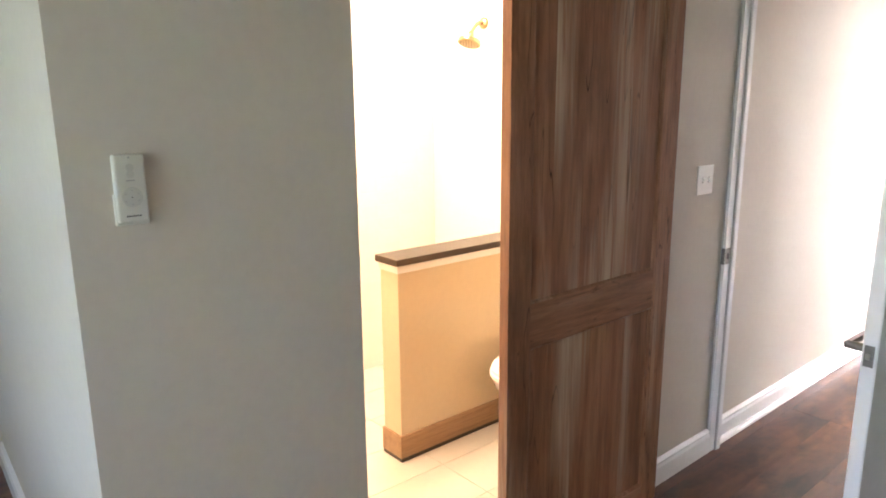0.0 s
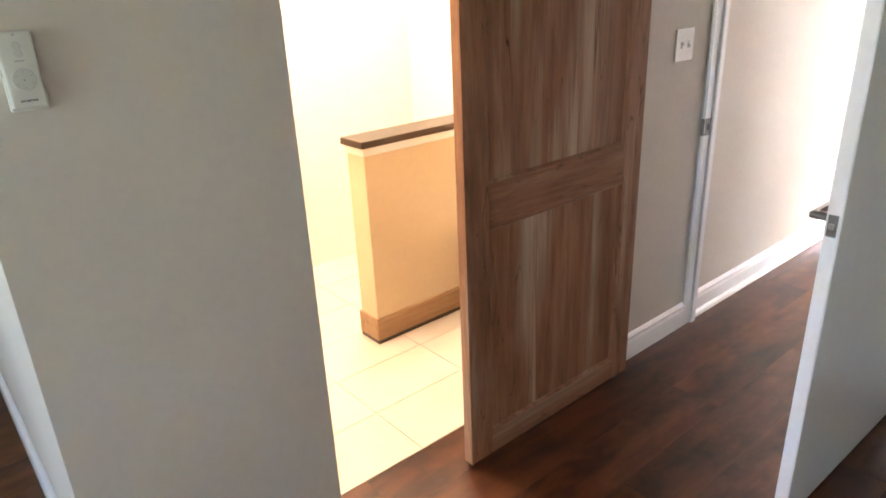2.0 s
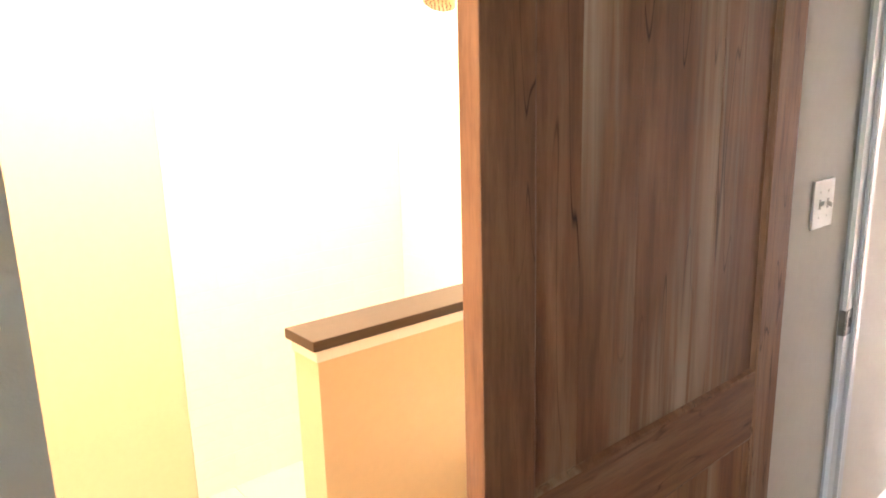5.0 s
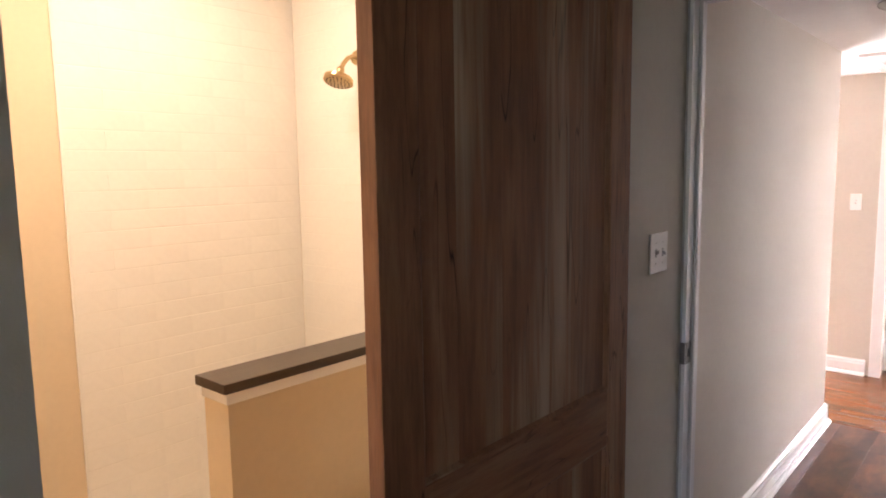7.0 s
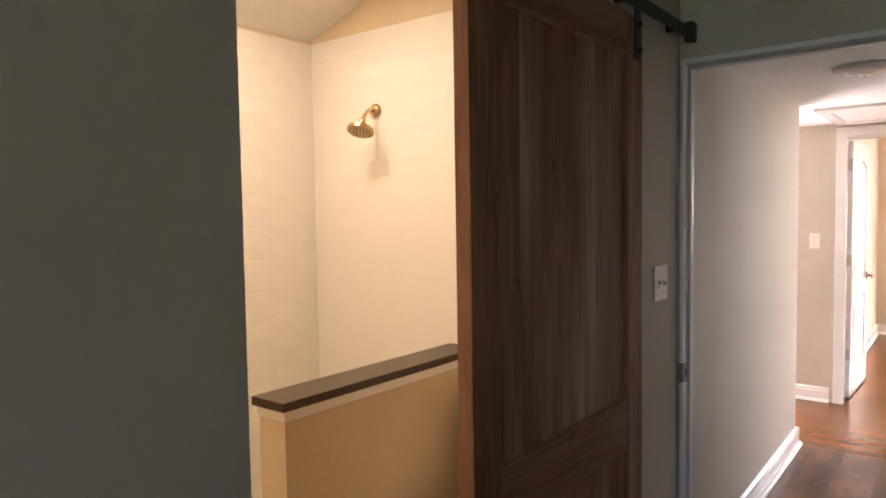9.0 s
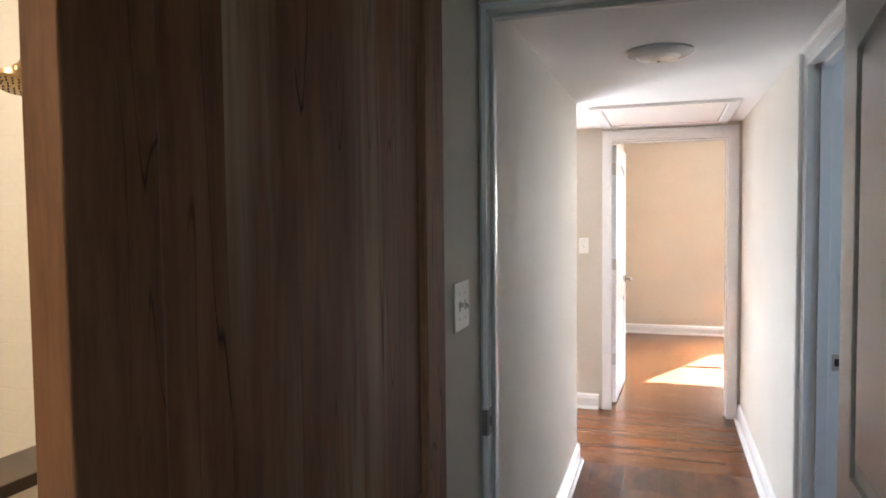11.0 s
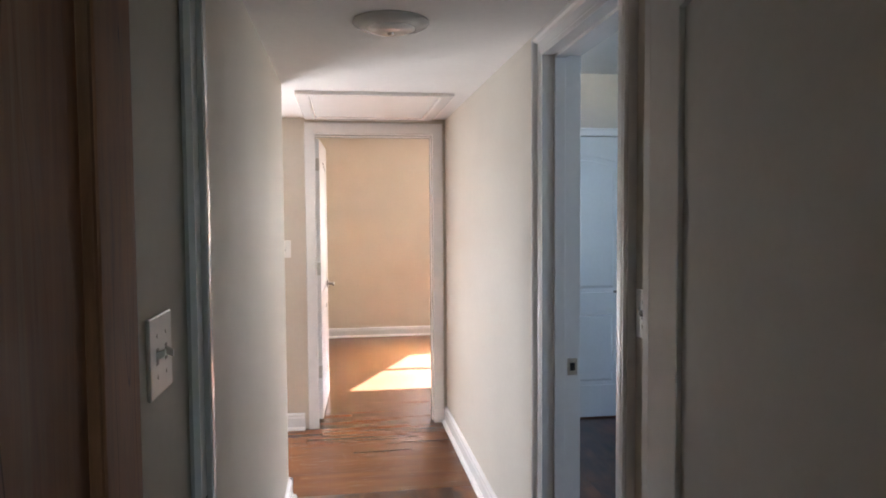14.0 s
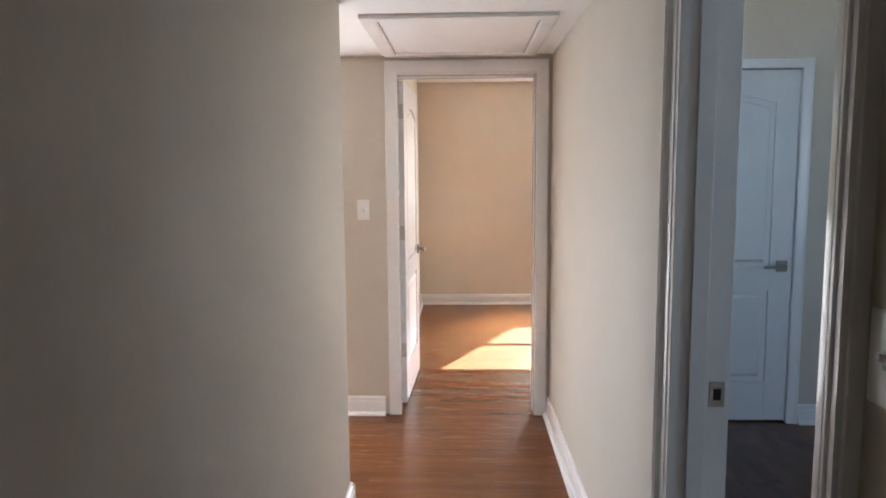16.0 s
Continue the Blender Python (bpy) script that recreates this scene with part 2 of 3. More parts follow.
def prism(bm, outline, h0, h1, place=lambda u, v, h: (u, v, h), slope=0.0):
    """An outline (u, v) raised from h0 to h1; slope pulls the top edge inwards by that much."""
    n = len(outline)
    mid = Vector((sum(p[0] for p in outline) / n, sum(p[1] for p in outline) / n))
    size = max((Vector(p) - mid).length for p in outline)
    low = [bm.verts.new(place(u, v, h0)) for u, v in outline]
    k = 1 - slope / size
    top = [bm.verts.new(place(mid.x + (u - mid.x) * k, mid.y + (v - mid.y) * k, h1)) for u, v in outline]
    for i in range(n):
        bm.faces.new((low[i], low[(i + 1) % n], top[(i + 1) % n], top[i]))
    bm.faces.new(low)
    bm.faces.new(top)
    bmesh.ops.recalc_face_normals(bm, faces=bm.faces)
    return bm


def lathe(bm, profile, m, segs=28):
    """Turned about the z axis of m: profile of (radius, height)."""
    rings = [[bm.verts.new(m @ Vector((r * math.cos(2 * math.pi * i / segs), r * math.sin(2 * math.pi * i / segs), h))) for i in range(segs)] for r, h in profile]
    for a, b in zip(rings, rings[1:]):
        for i in range(segs):
            bm.faces.new((a[i], a[(i + 1) % segs], b[(i + 1) % segs], b[i]))
    bm.faces.new(rings[0])
    bm.faces.new(rings[-1])
    bmesh.ops.recalc_face_normals(bm, faces=bm.faces)
    return bm


def tube(bm, points, radius, segs=12):
    points = [Vector(p) for p in points]
    rings = []
    for i, p in enumerate(points):
        way = (points[min(i + 1, len(points) - 1)] - points[max(i - 1, 0)]).normalized()
        side = way.orthogonal().normalized() if not rings else (side - way * side.dot(way)).normalized()
        other = way.cross(side)
        rings.append([bm.verts.new(p + radius * (math.cos(2 * math.pi * k / segs) * side + math.sin(2 * math.pi * k / segs) * other)) for k in range(segs)])
    for a, b in zip(rings, rings[1:]):
        for k in range(segs):
            bm.faces.new((a[k], a[(k + 1) % segs], b[(k + 1) % segs], b[k]))
    bm.faces.new(rings[0])
    bm.faces.new(rings[-1])
    bmesh.ops.recalc_face_normals(bm, faces=bm.faces)
    return bm


def loft(bm, rings):
    """Closed rings of points, skinned and capped."""
    made = [[bm.verts.new(p) for p in ring] for ring in rings]
    n = len(made[0])
    for a, b in zip(made, made[1:]):
        for i in range(n):
            bm.faces.new((a[i], a[(i + 1) % n], b[(i + 1) % n], b[i]))
    bm.faces.new(made[0])
    bm.faces.new(made[-1])
    bmesh.ops.recalc_face_normals(bm, faces=bm.faces)
    return bm


def mesh_of(name, bm, material, smooth=0.0):
    data = bpy.data.meshes.new(name)
    bm.to_mesh(data)
    bm.free()
    data.materials.append(material)
    if smooth:
        data.shade_smooth()
        data.set_sharp_from_angle(angle=radians(smooth))
    return data


def part(name, bm, material, parent, label="", smooth=0.0):
    """A bmesh, in its parent's own coordinates, as one mesh object under that parent."""
    ob = new(name, mesh_of(name, bm, material, smooth))
    ob.parent = parent
    return tagged(ob, label)


def thing(name, place, label, category, group=""):
    """An Empty at a thing's base, for its parts."""
    ob = new(name)
    ob.empty_display_size = 0.1
    ob.matrix_basis = place if isinstance(place, Matrix) else pose(*place)
    return tagged(ob, label, category, group)


def structure(name, bm, material, label, category):
    return tagged(new(name, mesh_of(name, bm, material)), label, category, "", "structure")


def cut_wall(axis, t0, t1, a0, a1, z0, z1, holes=()):
    """A wall from t0 to t1 across axis ("x" or "y"), from a0 to a1 along it, with holes (a0, a1, z0, z1) right through."""
    bm = bmesh.new()
    cuts = sorted({a0, a1, *(h[0] for h in holes), *(h[1] for h in holes)})
    for left, right in zip(cuts, cuts[1:]):
        spans, at = [], z0
        for h in sorted((h for h in holes if h[0] <= left and h[1] >= right), key=lambda h: h[2]):
            if h[2] > at:
                spans.append((at, h[2]))
            at = h[3]
        if at < z1:
            spans.append((at, z1))
        for low, high in spans:
            box(bm, *((t0, t1, left, right) if axis == "x" else (left, right, t0, t1)), low, high)
    bmesh.ops.remove_doubles(bm, verts=bm.verts, dist=1e-5)
    return bm


# ---- setting: plan in metres ----
WEST, HALL_W, HALL_E = -1.216, -1.24, -0.235     # bedroom west wall, hall walls
DOOR_Y0, DOOR_Y1 = 2.575, 2.652                   # wall between bedroom and hall
END_Y = 6.00                                     # wall at the hall's end
FAR_Y = 9.50                                     # back wall of the far room
HALL_TOP, ROOM_TOP = 2.122, 2.44

structure("wall_bedroom_west", cut_wall("x", -1.33, WEST, 0.10, DOOR_Y0, 0, ROOM_TOP, [(0.737, 1.62, 0, 2.03)]), GREIGE, "greige painted bedroom wall with the bathroom opening", "wall")
structure("wall_bedroom_return", cut_wall("y", 0.10, 0.25, -3.2, -1.33, 0, ROOM_TOP), GREIGE, "greige painted wall turning the corner of the bathroom", "wall")
structure("wall_doorway", cut_wall("y", DOOR_Y0, DOOR_Y1, -1.33, 1.02, 0, ROOM_TOP, [(-1.2135, -0.310, 0, 2.028)]), GREIGE, "greige wall with the doorway to the hall", "wall")
structure("wall_bedroom_east", cut_wall("x", 0.9, 1.02, -3.0, DOOR_Y0, 0, ROOM_TOP), GREIGE, "greige bedroom wall", "wall")
structure("wall_bedroom_south", cut_wall("y", -3.12, -3.0, -3.2, 1.02, 0, ROOM_TOP, [(-1.1, 0.5, 0.8, 2.1)]), GREIGE, "greige bedroom wall with a wide window", "wall")
structure("wall_alcove", cut_wall("x", -3.32, -3.2, -3.12, 0.25, 0, ROOM_TOP), GREIGE, "greige wall of the bedroom alcove", "wall")
structure("ceiling_bedroom", box(boxed(-1.33, 1.02, -3.12, DOOR_Y1, ROOM_TOP, 2.56), -3.32, -1.33, -3.12, 0.25, ROOM_TOP, 2.56), CEILING, "white plastered bedroom ceiling", "ceiling")

structure("wall_hall_west", cut_wall("x", -1.33, HALL_W, DOOR_Y1, 4.83, 0, HALL_TOP), GREIGE, "greige painted hall wall ending at a side passage", "wall")
structure("wall_hall_east", cut_wall("x", HALL_E, -0.115, DOOR_Y1, END_Y, 0, HALL_TOP, [(2.970, 3.665, 0, 2.034)]), GREIGE, "greige painted hall wall with a doorway", "wall")
structure("wall_hall_end", cut_wall("y", END_Y, 6.12, -4.52, -0.115, 0, ROOM_TOP, [(-1.160, -0.307, 0, 2.03), (-2.75, -1.65, 0.03, 2.05)]), GREIGE, "greige wall at the hall's end with a doorway", "wall")
structure("wall_living_south", cut_wall("y", 3.4, 3.52, -4.4, -1.33, 0, HALL_TOP), GREIGE, "greige wall of the room beside the hall", "wall")
structure("wall_living_west", cut_wall("x", -4.52, -4.4, 3.4, END_Y, 0, HALL_TOP), GREIGE, "greige wall of the room beside the hall", "wall")
structure("wall_side_room_closet", cut_wall("y", 5.88, END_Y, -0.115, 3.22, 0, ROOM_TOP, [(0.334, 1.132, 0, 2.026)]), GREIGE, "greige wall with the closet door", "wall")
structure("ceiling_hall", boxed(-4.52, -0.115, DOOR_Y1, END_Y, HALL_TOP, 2.3), CEILING, "white textured plaster hall ceiling", "ceiling")

structure("wall_far_back", cut_wall("y", FAR_Y, 9.62, -1.9, 2.6, 0, ROOM_TOP, [(0.26, 1.46, 0.90, 2.10)]), PEACH, "warm beige back wall of the far room", "wall")
structure("wall_far_west", cut_wall("x", -1.36, -1.24, 6.12, FAR_Y, 0, ROOM_TOP), PEACH, "warm beige side wall of the far room", "wall")
structure("wall_far_east", cut_wall("x", 2.48, 2.6, 6.12, FAR_Y, 0, ROOM_TOP), PEACH, "warm beige side wall of the far room", "wall")
structure("wall_far_front", cut_wall("y", 6.12, 6.15, -1.24, 2.48, 0, ROOM_TOP, [(-1.160, -0.307, 0, 2.03)]), PEACH, "warm beige front wall of the far room", "wall")
structure("ceiling_far_room", boxed(-1.36, 2.6, 6.12, 9.62, ROOM_TOP, 2.56), CEILING, "white plastered ceiling of the far room", "ceiling")

structure("wall_side_room_east", cut_wall("x", 3.1, 3.22, DOOR_Y1, END_Y, 0, ROOM_TOP), GREIGE, "greige side room wall", "wall")
structure("wall_side_room_south", cut_wall("y", DOOR_Y1, 2.75, -0.115, 3.1, 0, ROOM_TOP, [(1.10, 2.10, 0.8, 2.1)]), GREIGE, "greige side room wall with a window", "wall")
structure("ceiling_side_room", boxed(-0.115, 3.22, DOOR_Y1, END_Y, ROOM_TOP, 2.56), CEILING, "white side room ceiling", "ceiling")
structure("wall_closet_back", boxed(0.2, 1.3, 6.06, 6.10, 0, 2.2), GREIGE, "plain back wall of the closet", "wall")

structure("wall_bath_west", cut_wall("x", -3.17, -3.05, 0.25, 2.6, 0, 2.75), CREAM, "cream bathroom wall, tiled along the shower", "wall")
structure("wall_bath_north", cut_wall("y", 2.48, 2.6, -3.05, -1.33, 0, 3.0), CREAM, "cream bathroom wall above the shower tiles", "wall")
bm = bmesh.new()
prism(bm, [(-3.17, 2.336), (-1.33, 2.949), (-1.33, 3.05), (-3.17, 2.44)], 0.25, 2.6, lambda u, v, h: (u, h, v))
structure("ceiling_bathroom", bm, CEILING, "sloping white bathroom ceiling", "ceiling")
structure("wall_bath_liner", cut_wall("x", -1.345, -1.33, 0.25, 2.48, 0, 2.945, [(0.737, 1.62, 0, 2.03)]), CREAM, "cream inner face of the bathroom wall", "wall")
structure("wall_bath_south", cut_wall("y", 0.25, 0.262, -3.05, -1.345, 0, 2.95), CREAM, "cream bathroom wall opposite the shower", "wall")

# ---- floors ----
floor_bed = structure("floor_bedroom", box(boxed(-3.32, 1.02, -3.12, 2.71, -0.08, -0.012), -3.32, 2.72, 2.71, 4.85, -0.08, -0.012), SUBFLOOR, "dark red-brown distressed wood-look plank floor", "floor")
floor_oak = structure("floor_hall", boxed(-4.52, 2.72, 4.85, 9.62, -0.08, -0.0101), OAKBED, "glossy golden-brown oak strip floor", "floor")
floor_side = structure("floor_side_room", boxed(2.72, 3.22, DOOR_Y1, 4.85, -0.08, -0.012), SUBFLOOR, "dark floor of the side room", "floor")
floor_bath = structure("floor_bathroom", boxed(-3.05, -1.341, 0.25, 2.48, -0.010, -0.004), GROUT, "pale stone tile bathroom floor", "floor")
structure("floor_living", boxed(-4.52, -1.30, 3.4, 4.85, -0.08, -0.0118), SUBFLOOR, "oak strip floor of the next room", "floor")
structure("ground", boxed(-60, 60, -60, 60, -0.5, -0.4), OUTSIDE, "lawn outside the house", "ground")

# ---- mouldings ----
BASE = [(0, 0), (0, 0.020), (0.078, 0.020), (0.092, 0.015), (0.100, 0.016), (0.110, 0.006), (0.112, 0)]
SHOE = [(0, 0.020), (0, 0.040), (0.009, 0.038), (0.017, 0.031), (0.021, 0.020)]
CASING = [(0, 0), (0, 0.010), (0.005, 0.015), (0.012, 0.015), (0.015, 0.011), (0.038, 0.014), (0.044, 0.024), (0.052, 0.029), (0.060, 0.029), (0.063, 0.022), (0.07, 0.022), (0.07, 0)]
NARROW = [(0, 0), (0, 0.011), (0.004, 0.014), (0.034, 0.017), (0.046, 0.020), (0.052, 0.018), (0.055, 0.012), (0.055, 0)]
FLAT = [(0, 0), (0, 0.012), (0.004, 0.016), (0.068, 0.019), (0.072, 0.016), (0.072, 0)]


def baseboard(p0, p1, out, shoe=True):
    ob = tagged(new("baseboard", mesh_of("baseboard", extrude(bmesh.new(), BASE, (*p0, 0), (*p1, 0), (0, 0, 1), (*out, 0)), TRIM)), "white painted baseboard along the wall", "baseboard", "", "structure")
    if shoe:
        part("shoe_moulding", extrude(bmesh.new(), SHOE, (*p0, 0), (*p1, 0), (0, 0, 1), (*out, 0)), TRIM, ob)


baseboard((WEST, 1.62), (WEST, 2.562), (1, 0), False)
baseboard((WEST, 0.10), (WEST, 0.737), (1, 0), False)
baseboard((-3.2, 0.10), (WEST + 0.020, 0.10), (0, -1), False)
baseboard((HALL_W, 2.660), (HALL_W, 4.850), (1, 0))
baseboard((-1.33, 4.83), (HALL_W + 0.020, 4.83), (0, 1))
baseboard((HALL_E, 3.738), (HALL_E, END_Y), (-1, 0))
baseboard((HALL_E, DOOR_Y1), (HALL_E, 2.897), (-1, 0))
baseboard((-1.64, END_Y), (-1.219, END_Y), (0, -1))
baseboard((-1.24, FAR_Y), (2.48, FAR_Y), (0, -1))
baseboard((-1.24, 6.15), (-1.24, FAR_Y), (1, 0))
baseboard((1.175, 5.88), (3.1, 5.88), (0, -1))
baseboard((-0.115, 5.88), (0.276, 5.88), (0, -1))


def casing(name, axis, plane, out, a0, a1, top, profile=CASING, label="white painted door casing"):
    """Two legs and a mitred head round an opening from a0 to a1 in a wall that faces out (1 or -1) along axis."""
    at = (lambda a, z: (plane, a, z)) if axis == "x" else (lambda a, z: (a, plane, z))
    side = (lambda s: (0, s, 0)) if axis == "x" else (lambda s: (s, 0, 0))
    normal = (out, 0, 0) if axis == "x" else (0, out, 0)
    ob = tagged(new(name), label, "door casing", "", "structure")
    part("casing_leg", extrude(bmesh.new(), profile, at(a0, 0), at(a0, top), side(-1), normal, 0, 1), TRIM, ob)
    part("casing_leg", extrude(bmesh.new(), profile, at(a1, 0), at(a1, top), side(1), normal, 0, 1), TRIM, ob)
    part("casing_head", extrude(bmesh.new(), profile, at(a0, top), at(a1, top), (0, 0, 1), normal, 1, 1), TRIM, ob)
    return ob


def jamb(name, axis, t0, t1, a0, a1, top, stop0, stop1, thick=0.018):
    """The lining of a doorway: legs and head that line the hole from inside, with a door stop on them."""
    def b(bm, s0, s1, l0, l1, z0, z1):
        return box(bm, *((s0, s1, l0, l1) if axis == "x" else (l0, l1, s0, s1)), z0, z1, 0.0015)
    ob = tagged(new(name), "white painted door frame lining the doorway", "door frame", "", "structure")
    part("jamb_leg", b(bmesh.new(), t0, t1, a0 - thick, a0, 0, top + thick), TRIM, ob)
    part("jamb_leg", b(bmesh.new(), t0, t1, a1, a1 + thick, 0, top + thick), TRIM, ob)
    part("jamb_head", b(bmesh.new(), t0, t1, a0, a1, top, top + thick), TRIM, ob)
    part("door_stop", b(bmesh.new(), stop0, stop1, a0, a0 + 0.011, 0, top), TRIM, ob)
    part("door_stop", b(bmesh.new(), stop0, stop1, a1 - 0.011, a1, 0, top), TRIM, ob)
    part("door_stop", b(bmesh.new(), stop0, stop1, a0 + 0.011, a1 - 0.011, top - 0.011, top), TRIM, ob)
    return ob


jamb_1 = jamb("door_frame_1", "y", 2.562, 2.656, -1.196, -0.328, 2.010, 2.612, 2.640)
jamb_2 = jamb("door_frame_2", "x", -0.248, -0.105, 2.988, 3.647, 2.016, -0.205, -0.165)
jamb_3 = jamb("door_frame_3", "y", 5.99, 6.16, -1.141, -0.325, 2.012, 6.05, 6.09)
jamb_4 = jamb("door_frame_4", "y", 5.868, 6.0, 0.352, 1.114, 2.008, 5.93, 5.97)
casing("trim_side_door", "x", HALL_E, -1, 2.970, 3.665, 2.029)
casing("trim_hall_end", "y", END_Y, -1, -1.124, -0.327, 2.022, FLAT)
casing("trim_closet", "y", 5.88, -1, 0.335, 1.119, 2.009, NARROW)


def strike_plate(parent, p, normal_axis, sign, height=0.057, across=0.028, finish=NICKEL):
    """A strike plate with its hole, on a jamb."""
    x, y, z = p
    if normal_axis == "x":
        s = part("strike_plate", boxed(*sorted((x, x + sign * 0.0022)), y - across / 2, y + across / 2, z - height / 2, z + height / 2), finish, parent, "aged steel strike plate")
        part("strike_hole", boxed(*sorted((x + sign * 0.0022, x + sign * 0.0030)), y - 0.007, y + 0.007, z - 0.013, z + 0.013), RUBBER, s)
    else:
        s = part("strike_plate", boxed(x - across / 2, x + across / 2, *sorted((y, y + sign * 0.0022)), z - height / 2, z + height / 2), NICKEL, parent, "satin nickel strike plate")
        part("strike_hole", boxed(x - 0.009, x + 0.009, *sorted((y + sign * 0.0022, y + sign * 0.0030)), z - 0.014, z + 0.014), RUBBER, s)


strike_plate(jamb_1, (-1.196, 2.583, 0.915), "x", 1, 0.070, 0.038, AGED)
part("strike_lip", boxed(-1.212, -1.196, 2.5585, 2.5615, 0.88, 0.95), AGED, jamb_1, "aged steel strike lip")
# Added grey strips: shade in the jamb's rebates, put into the colour.
part("shade_strip", boxed(-1.2135, -1.2075, 2.559, 2.5615, 0.112, 2.025), REBATE_SHADE, jamb_1, "grey strip standing in for shade in the frame's rebate")
part("shade_strip", boxed(-1.1955, -1.187, 2.603, 2.6115, 0.0, 2.008), REBATE_SHADE, jamb_1, "grey strip standing in for shade in the frame's rebate")
part("shade_strip", boxed(-1.185, -0.340, 2.603, 2.6115, 2.001, 2.0095), REBATE_SHADE, jamb_1, "grey strip standing in for shade in the frame's rebate")
strike_plate(jamb_2, (-0.135, 3.647, 0.912), "y", -1, 0.062, 0.036)


# ---- windows ----
def window(name, axis, t0, t1, a0, a1, z0, z1, label, mid=None):
    def b(bm, s0, s1, l0, l1, y0, y1, e=0.003):
        return box(bm, *((s0, s1, l0, l1) if axis == "x" else (l0, l1, s0, s1)), y0, y1, e)
    ob = tagged(new(name), label, "window", "", "structure")
    w, mid = 0.045, mid or (z0 + z1) / 2
    for l0, l1, y0, y1 in ((a0, a0 + w, z0, z1), (a1 - w, a1, z0, z1), (a0 + w, a1 - w, z0, z0 + w), (a0 + w, a1 - w, z1 - w, z1), (a0 + w, a1 - w, mid - 0.02, mid + 0.02)):
        part("window_frame", b(bmesh.new(), t0, t1, l0, l1, y0, y1), TRIM, ob)
    c = (t0 + t1) / 2
    for y0, y1 in ((z0 + w, mid - 0.02), (mid + 0.02, z1 - w)):
        pane = part("pane", b(bmesh.new(), c - 0.003, c + 0.003, a0 + w, a1 - w, y0, y1, 0), PANE, ob)
        pane.visible_shadow = False
    return ob


window("window_1", "y", -3.10, -3.05, -1.1, 0.5, 0.8, 2.1, "white framed bedroom window")
window("window_2", "y", 2.715, 2.745, 1.10, 2.10, 0.8, 2.1, "white framed side room window")
window("window_3", "y", 6.05, 6.09, -2.75, -1.65, 0.03, 2.05, "white framed glass door of the next room")
window("window_4", "y", 9.52, 9.56, 0.245, 1.46, 0.89, 2.08, "white framed sash window of the far room", 1.45)


# ---- hinged doors ----
def arch(x0, x1, z0, z1, rise, n=10):
    """An outline with a low arch on top."""
    pts = [(x0, z0), (x1, z0)]
    for i in range(n + 1):
        f = i / n
        pts.append((x1 + (x0 - x1) * f, z1 - rise + rise * math.sin(math.pi * f)))
    return pts


def lever(parent, x, z, face, sign, toward):
    """A square rose with a bar lever, on the face y = face (sign: its outward side) pointing toward -x or +x."""
    def b(bm, x0, x1, y0, y1, z0, z1, e):
        return box(bm, *sorted((x0, x1)), *sorted((face + sign * y0, face + sign * y1)), z0, z1, e)
    handle = part("handle", b(bmesh.new(), x - 0.031, x + 0.031, 0, 0.009, z - 0.031, z + 0.031, 0.003), PEWTER, parent, "dark satin nickel lever handle with a square rose")
    part("neck", lathe(bmesh.new(), [(0.011, 0), (0.011, 0.045)], Matrix.Translation((x, face + sign * 0.009, z)) @ Matrix.Rotation(radians(-90 * sign), 4, "X"), 16), PEWTER, handle, "", 40)
    part("lever", b(bmesh.new(), x - toward * 0.010, x + toward * 0.118, 0.045, 0.060, z - 0.009, z + 0.009, 0.004), PEWTER, handle)


